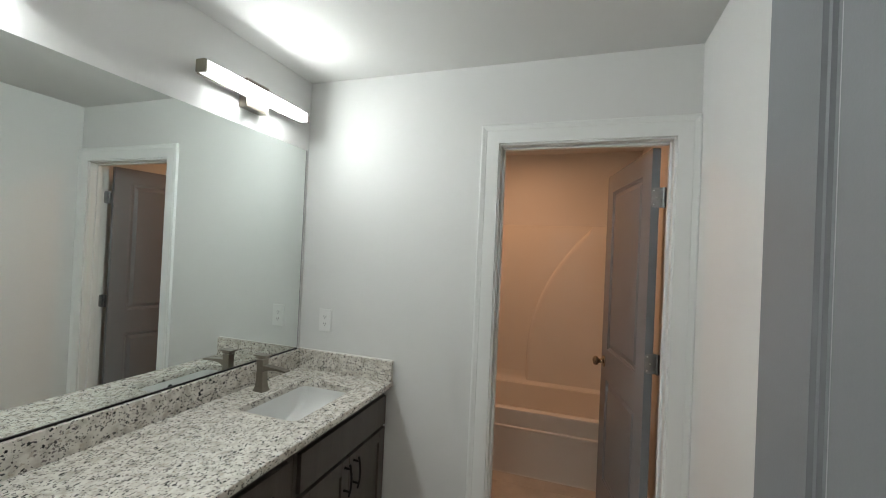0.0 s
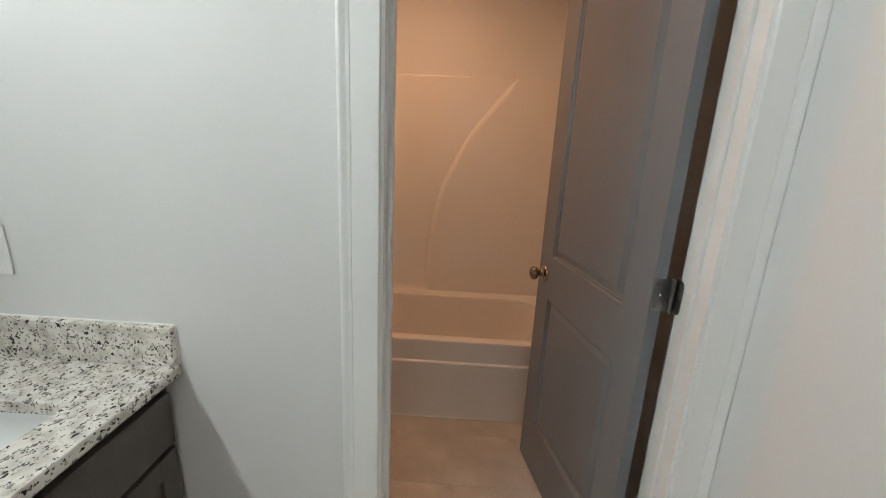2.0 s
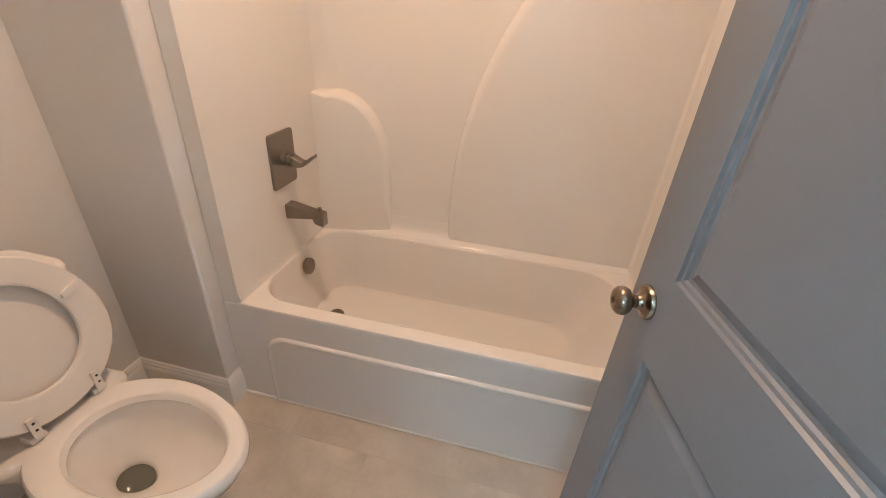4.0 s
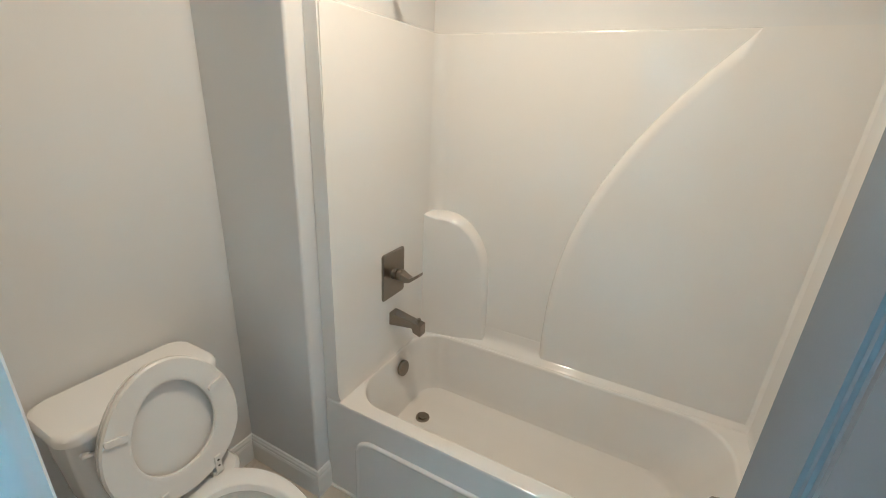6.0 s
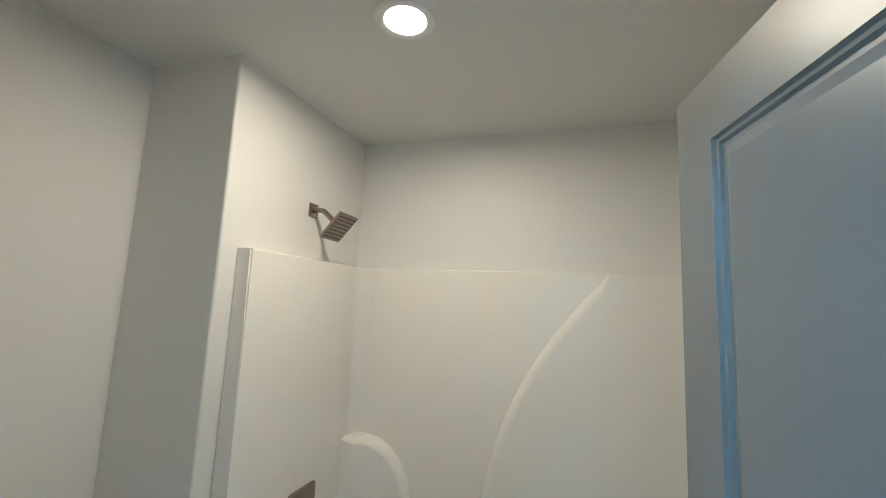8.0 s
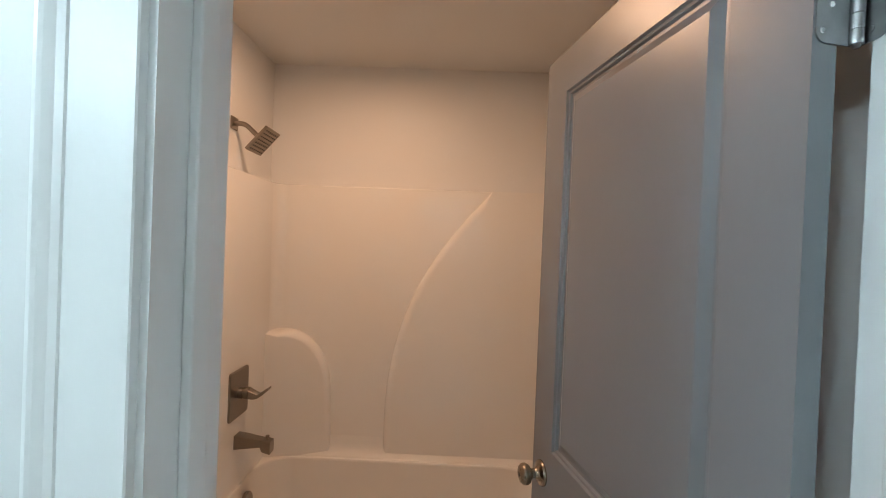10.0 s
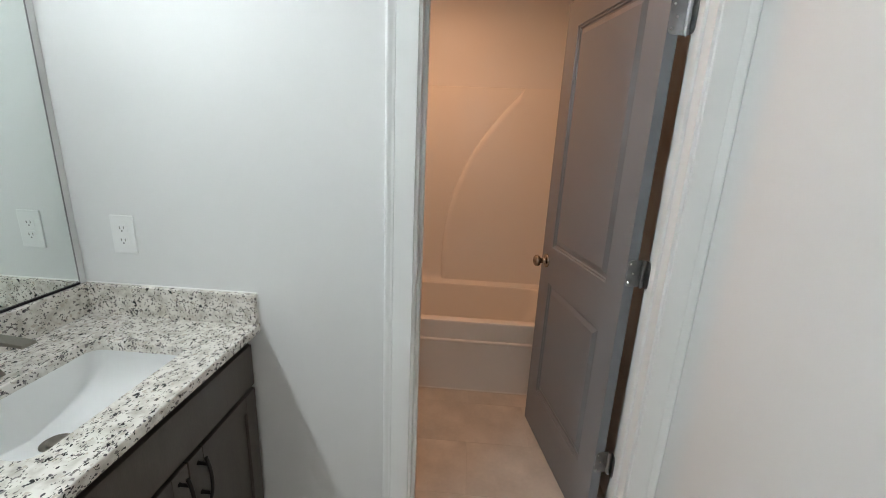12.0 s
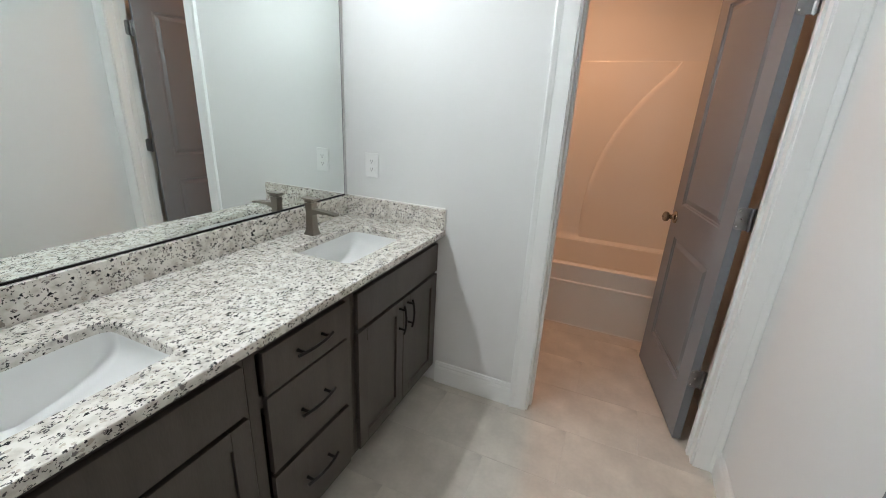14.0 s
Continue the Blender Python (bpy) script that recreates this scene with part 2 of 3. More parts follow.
# ---- walls and ceiling ----
structure("wall_west", sheet(-0.12, 0, HALL - 0.12, NORTH + 0.12, 0, H), WALL)
structure("wall_east", sheet(EAST, EAST + 0.12, HALL - 0.12, NORTH + 0.12, 0, H), WALL)
structure("wall_north", sheet(0, EAST, NORTH, NORTH + 0.12, 0, H), WALL)
structure("wall_hall", sheet(0, EAST, HALL - 0.12, HALL, 0, H), WALL)


def pierced_wall(name, y0, y1, x0, x1, top):
    bm = bmesh.new()
    box(bm, 0, x0, y0, y1, 0, H)
    box(bm, x1, EAST, y0, y1, 0, H)
    box(bm, x0, x1, y0, y1, top, H)
    return structure(name, bm, WALL)


pierced_wall("wall_partition", 0, T, JL - 0.019, JR + 0.019, JT + 0.019)
pierced_wall("wall_south", SOUTH - T, SOUTH, 0.97 - 0.019, 1.785 + 0.019, JT + 0.019)
bm = rounded_box(-0.05, WET_X, WET_Y, NORTH + 0.05, -0.05, H + 0.05, 0.009, 3)
structure("wall_wet", bm, WALL, True)
structure("ceiling", sheet(-0.12, EAST + 0.12, HALL - 0.12, NORTH + 0.12, H, H + 0.1), CEILING)
subfloor = structure("floor", sheet(-0.12, EAST + 0.12, HALL - 0.12, NORTH + 0.12, -0.1, -0.0015), GROUT,
                     label="large beige porcelain tiles with thin pale grout")

# ---- trim ----
CASING = [(0, 0), (0, 0.0105), (0.0015, 0.0120), (0.0580, 0.0135), (0.0595, 0.0122), (0.0610, 0.0140), (0.0680, 0.0152), (0.0760, 0.0182),
          (0.0800, 0.0192), (0.0840, 0.0185), (0.0866, 0.0160), (0.0866, 0)]
BASE = [(0, 0), (0.013, 0), (0.013, 0.088), (0.0115, 0.093), (0.0115, 0.097), (0.0095, 0.100), (0.0095, 0.111), (0.0065, 0.117),
        (0.005, 0.124), (0, 0.128)]


def casing_frame(name, x0, x1, top, y, side, parent):
    """A mitred casing round an opening; side is -1 where it faces south."""
    reveal = 0.008
    xa, xb, zt = x0 - reveal, x1 + reveal, top + reveal
    labels = (("casing", lambda a, b, e: (xa - a, y + side * b, 0 if e == 0 else zt + a)),
              ("casing", lambda a, b, e: (xb + a, y + side * b, 0 if e == 0 else zt + a)),
              ("casing", lambda a, b, e: ((xa - a) if e == 0 else (xb + a), y + side * b, zt + a)))
    for nm, fn in labels:
        bm = bmesh.new()
        prism(bm, CASING, fn)
        part(nm, bm, TRIM, parent, smooth=False)


def door_frame(name, x0, x1, top, y0, y1, stop_y):
    f = tagged(new(name), "white painted door casing and jamb around the doorway", kind="structure")
    for xx0, xx1 in ((x0 - 0.019, x0), (x1, x1 + 0.019)):
        part("jamb", sheet(xx0, xx1, y0 - 0.001, y1 + 0.001, 0, top), TRIM, f)
    part("jamb", sheet(x0 - 0.019, x1 + 0.019, y0 - 0.001, y1 + 0.001, top, top + 0.019), TRIM, f)
    for xx0, xx1 in ((x0, x0 + 0.011), (x1 - 0.011, x1)):
        part("stop", rounded_box(xx0, xx1, stop_y, stop_y + 0.032, 0, top, 0.0025), TRIM, f)
    part("stop", rounded_box(x0 + 0.011, x1 - 0.011, stop_y, stop_y + 0.032, top - 0.011, top, 0.0025), TRIM, f)
    casing_frame(name, x0, x1, top, y0, -1, f)
    casing_frame(name, x0, x1, top, y1, 1, f)
    return f


frame_inner = door_frame("door_frame", JL, JR, JT, 0, T, 0.044)
frame_entry = door_frame("door_frame", 0.97, 1.785, JT, SOUTH - T, SOUTH, SOUTH - 0.070)


def baseboard(x0, y0, x1, y1, nx, ny, m0=0, m1=0):
    """From one point to another, its face towards (nx, ny)."""
    bm = bmesh.new()
    d = Vector((x1 - x0, y1 - y0)).normalized()
    prism(bm, BASE, lambda a, b, e: ((x0 if e == 0 else x1) + nx * a + d.x * a * (m1 if e else m0),
                                     (y0 if e == 0 else y1) + ny * a + d.y * a * (m1 if e else m0), b))
    structure("baseboard", bm, TRIM)


baseboard(0.56, 0, JL - 0.090, 0, 0, -1)
baseboard(EAST, -0.02, EAST, SOUTH, -1, 0)
baseboard(0, 0.129, 0, WET_Y, 1, 0, 0, -1)
baseboard(0.0, WET_Y, WET_X, WET_Y, 0, -1, 1, 1)
baseboard(WET_X, WET_Y, WET_X, 1.029, 1, 0, -1, 0)
baseboard(0, T, JL - 0.090, T, 0, 1)
baseboard(EAST, T + 0.02, EAST, 1.024, -1, 0)
bm = bmesh.new()
tube(bm, [(WET_X + 0.01, 1.026, 0.002), (EAST - 0.005, 1.026, 0.002)], 0.006, 8)
structure("caulk_line", bm, CAULK)


# ---- doors ----
def slab(bm, w, h, t, stile, panels):
    """Both faces with moulded panels, and the edges; it runs along +x and lies between y = -t and 0."""
    xs = [0, stile, w - stile, w]
    zs = [0.0]
    for a, b in panels:
        zs += [a, b]
    zs.append(h)
    steps = [(0, 0), (0.0035, 0.0055), (0.0090, 0.0065), (0.0120, 0.0115), (0.0190, 0.0118), (0.0400, 0.0025)]
    for y, s in ((0, -1), (-t, 1)):
        for i in range(3):
            for j in range(len(zs) - 1):
                x0, x1, z0, z1 = xs[i], xs[i + 1], zs[j], zs[j + 1]
                if i == 1 and j % 2 == 1:
                    loops = [[(x0 + d, y + s * e, z0 + d), (x1 - d, y + s * e, z0 + d), (x1 - d, y + s * e, z1 - d), (x0 + d, y + s * e, z1 - d)]
                             for d, e in steps]
                    loft(bm, loops, False, True)
                else:
                    bm.faces.new([bm.verts.new(p) for p in ((x0, y, z0), (x1, y, z0), (x1, y, z1), (x0, y, z1))])
    for q in (((0, 0, 0), (0, -t, 0), (0, -t, h), (0, 0, h)), ((w, 0, 0), (w, -t, 0), (w, -t, h), (w, 0, h)),
              ((0, 0, 0), (w, 0, 0), (w, -t, 0), (0, -t, 0)), ((0, 0, h), (w, 0, h), (w, -t, h), (0, -t, h))):
        bm.faces.new([bm.verts.new(p) for p in q])
    bmesh.ops.remove_doubles(bm, verts=bm.verts[:], dist=1e-5)


def hinge(parent, turn_back, t, z):
    """A butt hinge: one leaf on the slab's edge, one turned onto the jamb, and the barrel between them."""
    h = new("hinge")
    h.parent = parent
    h.location = (0, 0, z)
    part("leaf", bm_leaf(False, t), STEEL, h)
    ob = part("leaf", bm_leaf(True, t), STEEL, h)
    ob.matrix_basis = Matrix.Translation((-0.0060, -t - 0.0275, 0)) @ Matrix.Rotation(radians(turn_back), 4, "Z")
    bm = bmesh.new()
    for k in range(5):
        lathe(bm, [(0, 0.0062), (0.001, 0.0070), (0.0165, 0.0070), (0.0175, 0.0062)], (-0.0065, -t - 0.0185, -0.0445 + k * 0.0178), (0, 0, 1), 14)
    lathe(bm, [(-0.003, 0.003), (0, 0.0048), (0.001, 0.0048)], (-0.0065, -t - 0.0185, -0.0455), (0, 0, 1), 14)
    part("barrel", bm, STEEL, h, smooth=True)
    for yy, zz in ((-t + 0.024, 0.031), (-t + 0.012, 0.0), (-t + 0.024, -0.031)):
        bm = bmesh.new()
        lathe(bm, [(0, 0.0038), (0.0009, 0.0030)], (-0.0022, yy, zz), (-1, 0, 0), 12)
        part("screw", bm, CHROME, h)
    return h


def bm_leaf(free, t):
    """A leaf plate with two round corners."""
    bm = bmesh.new()
    w = 0.033
    near = 0.000 if free else -0.016
    pts = [(near, -0.0445), (w - 0.014, -0.0445)]
    pts += [(w - 0.014 + 0.014 * math.sin(radians(a)), -0.0305 - 0.014 * math.cos(radians(a))) for a in range(15, 91, 15)]
    pts += [(w - 0.014 + 0.014 * math.cos(radians(a)), 0.0305 + 0.014 * math.sin(radians(a))) for a in range(0, 91, 15)]
    pts += [(near, 0.0445)]
    if free:
        prism(bm, pts, lambda a, b, e: (0.0014 * e, a, b))
        for a, b in ((0.012, 0.031), (0.024, 0.0), (0.012, -0.031)):
            lathe(bm, [(0, 0.0038), (0.0009, 0.0030)], (0.0014, a, b), (1, 0, 0), 12)
    else:
        prism(bm, pts, lambda a, b, e: (-0.0022 * e, -t + a, b))
    return bm


def knob_set(parent, x, z, t):
    k = new("knob_set")
    k.parent = parent
    k.location = (x, 0, z)
    for s, y in ((1, 0), (-1, -t)):
        bm = bmesh.new()
        lathe(bm, [(0, 0.033), (0.004, 0.033), (0.008, 0.030), (0.010, 0.022), (0.014, 0.0155), (0.022, 0.0125)], (0, y, 0), (0, s, 0))
        part("rosette", bm, KNOBMAT, k, smooth=True)
        bm = bmesh.new()
        lathe(bm, [(0.022, 0.0125), (0.030, 0.0125), (0.034, 0.017), (0.038, 0.0235), (0.046, 0.0275), (0.055, 0.0265), (0.061, 0.021),
                   (0.064, 0.013), (0.0645, 0.006), (0.0635, 0.0058)], (0, y, 0), (0, s, 0))
        part("knob", bm, KNOBMAT, k, smooth=True)
        bm = bmesh.new()
        lathe(bm, [(0, 0.0052), (0.0006, 0.0050)], (0, y + s * 0.0638, 0), (0, s, 0), 12)
        part("privacy_button", bm, SLOT, k)


def panel_door(label, at, turn, w, turn_back, stile=0.111):
    d = thing("interior_door", label, "door", at, turn)
    t, h = 0.035, 2.034
    bm = bmesh.new()
    slab(bm, w, h, t, stile, [(0.235, 0.820), (0.995, 1.926)])
    part("slab", bm, DOOR, d)
    for z in (0.335, 1.068, 1.812):
        hinge(d, turn_back, t, z)
    knob_set(d, w - 0.060, 0.915, t)
    part("latch_plate", rounded_box(w, w + 0.0015, -t / 2 - 0.012, -t / 2 + 0.012, 0.886, 0.944, 0.0006, 1), KNOBMAT, d, smooth=False)
    return d


panel_door("grey painted two-panel interior door standing open into the tub room", (1.743, 0.121, 0.012), 101.6, 0.706, 78.4)
panel_door("grey painted two-panel interior door opened against the vanity room wall", (1.757, -1.910, 0.012), 91.3, 0.806, 88, 0.150)

# ---- vanity ----
CT, CB = 0.872, 0.842
SINKS = (-0.395, -1.465)
SX0, SX1, SHALF = 0.170, 0.460, 0.215
FRONT = 0.578


def countertop():
    top = thing("countertop", "speckled white-grey granite worktop with two sink cutouts", "countertop")
    bm = bmesh.new()
    ys = [SOUTH + 0.003]
    for c in sorted(SINKS):
        ys += [c - 0.27, c + 0.27]
    ys.append(-0.003)
    fx = FRONT - 0.006
    for i in range(len(ys) - 1):
        y0, y1 = ys[i], ys[i + 1]
        if i % 2 == 0:
            for z in (CB, CT):
                bm.faces.new([bm.verts.new(p) for p in ((0.002, y0, z), (fx, y0, z), (fx, y1, z), (0.002, y1, z))])
        else:
            c = (y0 + y1) / 2
            outer = rrect(0.002, fx, y0, y1, 0.0002)
            inner = rrect(SX0, SX1, c - SHALF, c + SHALF, 0.035)
            ease = rrect(SX0 - 0.003, SX1 + 0.003, c - SHALF - 0.003, c + SHALF + 0.003, 0.038)
            loft(bm, [[(x, y, CB) for x, y in outer], [(x, y, CB) for x, y in inner], [(x, y, CT - 0.003) for x, y in inner],
                      [(x, y, CT) for x, y in ease], [(x, y, CT) for x, y in outer]])
    nose = [(fx, CB), (FRONT - 0.002, CB), (FRONT, CB + 0.003), (FRONT, CT - 0.004), (FRONT - 0.0015, CT - 0.001), (fx, CT)]
    loft(bm, [[(a, y, b) for a, b in nose] for y in (ys[0], ys[-1])], True, True)
    bmesh.ops.remove_doubles(bm, verts=bm.verts[:], dist=1e-4)
    part("slab", bm, GRANITE, top)
    part("backsplash", rounded_box(0.002, 0.021, ys[0], -0.003, CT + 0.0005, CT + 0.102, 0.0015, 1), GRANITE, top)
    part("sidesplash", rounded_box(0.0215, FRONT - 0.004, -0.022, -0.003, CT + 0.0005, CT + 0.102, 0.0015, 1), GRANITE, top)


countertop()
bm = bmesh.new()
tube(bm, [(0.003, -0.0025, CT + 0.1025), (FRONT - 0.005, -0.0025, CT + 0.1025)], 0.0028, 8)
tube(bm, [(FRONT - 0.0035, -0.002, CT - 0.028), (FRONT - 0.0035, -0.002, CT + 0.1025)], 0.0022, 8)
structure("caulk_line", bm, CAULK)


def vessel(bm, rows, drain):
    """A basin from rounded rectangles (x0, x1, y0, y1, r, z), closed towards its drain."""
    loops = [[(x, y, z) for x, y in rrect(x0, x1, y0, y1, r)] for x0, x1, y0, y1, r, z in rows]
    n = len(loops[0])
    last = loops[-1]
    ring = []
    cx, cy, cz, cr = drain
    for x, y, z in last:
        a = math.atan2(y - cy, x - cx)
        ring.append((cx + cr * math.cos(a), cy + cr * math.sin(a), cz))
    mid = [((x + a) / 2, (y + b) / 2, (z + c) / 2) for (x, y, z), (a, b, c) in zip(last, ring)]
    loft(bm, loops + [mid, ring], False, True)


def sink(c):
    s = thing("sink", "white rectangular undermount ceramic sink below the granite", "sink", (0, c, 0), group="vanity sinks")
    bm = bmesh.new()
    rows = [(SX0 - 0.016, SX1 + 0.016, -SHALF - 0.025, SHALF + 0.025, 0.055, CB - 0.0015),
            (SX0 - 0.007, SX1 + 0.007, -SHALF - 0.008, SHALF + 0.008, 0.040, CB - 0.0015)]
    for k in range(10):
        q = k / 9
        hy = (SHALF + 0.007) * (1 - q ** 2.6) ** 0.75 * (1 - 0.06 * q) + 0.035 * q
        rows.append((SX0 - 0.006 + 0.020 * q ** 2, SX1 + 0.006 - 0.026 * q ** 2, -hy, hy, 0.032, CB - 0.004 - 0.128 * q ** 0.85))
    vessel(bm, rows, (0.252, 0, CB - 0.1345, 0.024))
    part("bowl", bm, CERAMIC, s, smooth=True)
    bm = bmesh.new()
    lathe(bm, [(0, 0.033), (0.003, 0.033), (0.004, 0.028), (0.002, 0.021)], (0.252, 0, CB - 0.1345), (0, 0, 1))
    part("drain_ring", bm, NICKEL, s, smooth=True)
    bm = bmesh.new()
    lathe(bm, [(0.002, 0.020), (0.008, 0.020), (0.0105, 0.016), (0.011, 0.004)], (0.252, 0, CB - 0.1345), (0, 0, 1))
    part("stopper", bm, NICKEL, s, smooth=True)
    bm = bmesh.new()
    lathe(bm, [(0, 0.012), (0.003, 0.012), (0.0035, 0.009)], (SX1 + 0.005, 0, CB - 0.034), (-1, 0, 0))
    part("overflow_hole", bm, SLOT, s, smooth=True)


def faucet(c):
    f = thing("faucet", "brushed nickel single-handle square faucet standing on the granite", "faucet", (0.105, c, CT), group="vanity faucets")
    bm = bmesh.new()
    loft(bm, [[(x, y, z) for x, y in rrect(-a, a, -b, b, 0.003, 3, 1)] for z, a, b in
              ((0.0005, 0.027, 0.025), (0.004, 0.027, 0.025), (0.020, 0.0215, 0.020), (0.045, 0.0185, 0.0175), (0.100, 0.0175, 0.0170), (0.142, 0.0195, 0.0185), (0.144, 0.0185, 0.0175))], True, True)
    part("body", bm, NICKEL, f)
    bm = bmesh.new()
    loft(bm, [[(x, y, z) for y, z in rrect(-b, b, z0, z1, 0.002, 3, 1)] for x, b, z0, z1 in
              ((0.012, 0.0165, 0.088, 0.118), (0.050, 0.0165, 0.101, 0.116), (0.100, 0.0165, 0.103, 0.1125), (0.138, 0.0165, 0.100, 0.108))], True, True)
    part("spout", bm, NICKEL, f)
    bm = rounded_box(-0.021, 0.021, -0.0195, 0.0195, 0.1465, 0.156, 0.002)
    bm2 = bmesh.new()
    loft(bm, [[(x, y, z) for y, z in rrect(-0.0215, 0.0215, z0, z1, 0.002, 3, 1)] for x, z0, z1 in
              ((-0.034, 0.157, 0.164), (0.000, 0.1555, 0.163), (0.034, 0.157, 0.163))], True, True)
    bm2.free()
    part("handle", bm, NICKEL, f)
    bm = bmesh.new()
    lathe(bm, [(0, 0.015), (0.003, 0.015)], (0, 0, 0.144), (0, 0, 1))
    part("neck", bm, SLOT, f)


for c in SINKS:
    sink(c)
    faucet(c)


def pull(parent, x, y, z, length, upright):
    """An arched bar pull on two posts."""
    p = new("handle")
    p.parent = parent
    bm = bmesh.new()
    pts = []
    for i in range(13):
        s = -1 + 2 * i / 12
        d = s * length / 2
        out = 0.034 - 0.010 * s * s
        pts.append((x + out, y, z + d) if upright else (x + out, y + d, z))
    tube(bm, pts, 0.0052, 10)
    part("grip", bm, BLACK, p, smooth=True)
    for s in (-1, 1):
        d = s * length * 0.35
        bm = bmesh.new()
        at = (x, y, z + d) if upright else (x, y + d, z)
        lathe(bm, [(0, 0.0065), (0.006, 0.005), (0.031, 0.005)], at, (1, 0, 0), 12)
        part("post", bm, BLACK, p, smooth=True)


def shaker(parent, name, y0, y1, z0, z1, flat=False):
    """A cabinet front on the plane x = 0.533."""
    x0, x1 = 0.5335, 0.552
    holder = new(name)
    holder.parent = parent
    if flat:
        part("panel", rounded_box(x0, x1, y0, y1, z0, z1, 0.0012, 1), CABINET, holder)
        return holder
    s = 0.057
    part("stile", rounded_box(x0, x1, y0, y0 + s, z0, z1, 0.0012, 1), CABINET, holder)
    part("stile", rounded_box(x0, x1, y1 - s, y1, z0, z1, 0.0012, 1), CABINET, holder)
    part("rail", rounded_box(x0, x1, y0 + s, y1 - s, z0, z0 + s, 0.0012, 1), CABINET, holder)
    part("rail", rounded_box(x0, x1, y0 + s, y1 - s, z1 - s, z1, 0.0012, 1), CABINET, holder)
    part("panel", sheet(x0, x1 - 0.010, y0 + s - 0.002, y1 - s + 0.002, z0 + s - 0.002, z1 - s + 0.002), CABINET, holder)
    return holder


def carcass(name, label, y0, y1, group):
    c = thing(name, label, "cabinet", (0, 0, 0), group=group)
    bm = bmesh.new()
    box(bm, 0.003, 0.515, y0 + 0.001, y0 + 0.018, 0.10, CB - 0.001)
    box(bm, 0.003, 0.515, y1 - 0.018, y1 - 0.001, 0.10, CB - 0.001)
    box(bm, 0.003, 0.515, y0 + 0.018, y1 - 0.018, 0.10, 0.118)
    box(bm, 0.003, 0.012, y0 + 0.018, y1 - 0.018, 0.118, CB - 0.001)
    part("body", bm, CABINET, c)
    bm = bmesh.new()
    st = 0.036
    box(bm, 0.515, 0.533, y0 + 0.001, y0 + st, 0.10, CB - 0.001)
    box(bm, 0.515, 0.533, y1 - st, y1 - 0.001, 0.10, CB - 0.001)
    box(bm, 0.515, 0.533, y0 + st, y1 - st, CB - 0.042, CB - 0.001)
    box(bm, 0.515, 0.533, y0 + st, y1 - st, 0.10, 0.135)
    box(bm, 0.515, 0.533, y0 + st, y1 - st, 0.628, 0.668)
    part("face_frame", bm, CABINET, c)
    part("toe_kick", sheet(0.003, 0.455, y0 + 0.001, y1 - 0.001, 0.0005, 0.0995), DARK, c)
    return c


def sink_base(y0, y1):
    c = carcass("sink_cabinet", "dark grey-brown shaker sink cabinet with two closed doors", y0, y1, "vanity cabinets")
    a, b = y0 + 0.018, y1 - 0.016
    shaker(c, "false_front", a, b, 0.660, 0.803, True)
    m = (a + b) / 2
    d1 = shaker(c, "door", a, m - 0.0015, 0.115, 0.645)
    d2 = shaker(c, "door", m + 0.0015, b, 0.115, 0.645)
    pull(c, 0.552, m - 0.036, 0.565, 0.135, True)
    pull(c, 0.552, m + 0.036, 0.565, 0.135, True)


def drawer_base(y0, y1):
    c = carcass("drawer_cabinet", "dark grey-brown three-drawer cabinet between the two sink cabinets", y0, y1, "vanity cabinets")
    a, b = y0 + 0.045, y1 - 0.045
    for z0, z1, hz in ((0.668, 0.803, 0.745), (0.397, 0.660, 0.535), (0.115, 0.380, 0.262)):
        shaker(c, "drawer", a, b, z0, z1, True)
        pull(c, 0.552, (a + b) / 2, hz, 0.150, False)


sink_base(-0.705, -0.004)
drawer_base(-1.150, -0.705)
sink_base(-1.851, -1.150)
fill = thing("filler_strip", "dark grey-brown wood filler between the cabinet and the wall", "cabinet")
part("strip", sheet(0.515, 0.533, SOUTH + 0.002, -1.8515, 0.10, CB - 0.001), CABINET, fill)

# ---- mirror ----
mir = thing("wall_mirror", "large frameless wall mirror above the granite backsplash", "mirror")
part("glass", sheet(0.002, 0.006, SOUTH + 0.03, -0.030, CT + 0.110, 2.060), MIRROR, mir)
bm = bmesh.new()
box(bm, 0.001, 0.0095, SOUTH + 0.03, -0.030, CT + 0.1025, CT + 0.1095)
part("channel", bm, BLACK, mir, "thin dark metal channel")
part("edge", sheet(0.002, 0.0068, -0.0295, -0.026, CT + 0.1035, 2.060), STEEL, mir)


# ---- vanity lights ----
def vanity_light(y0, y1, lit):
    v = thing("vanity_light", "lit white bar light on a nickel mount above the mirror", "wall lamp", group="vanity lights")
    m = (y0 + y1) / 2 + 0.010
    part("mount", rounded_box(0.001, 0.045, m - 0.066, m + 0.066, 2.135, 2.262, 0.003), NICKEL, v)
    part("diffuser", rounded_box(0.0455, 0.091, y0 + 0.012, y1 - 0.004, 2.175, 2.223, 0.005), lit, v)
    part("end_cap", rounded_box(0.0445, 0.092, y0, y0 + 0.012, 2.174, 2.224, 0.003), NICKEL, v)
    part("end_cap", rounded_box(0.0445, 0.092, y1 - 0.004, y1, 2.174, 2.224, 0.001, 1), NICKEL, v)
    part("back_rail", sheet(0.0395, 0.0455, y0 + 0.012, y1 - 0.004, 2.1725, 2.2255), NICKEL, v)


vanity_light(-0.757, -0.134, BAR)
vanity_light(-1.838, -1.215, BAR_ENTRY)


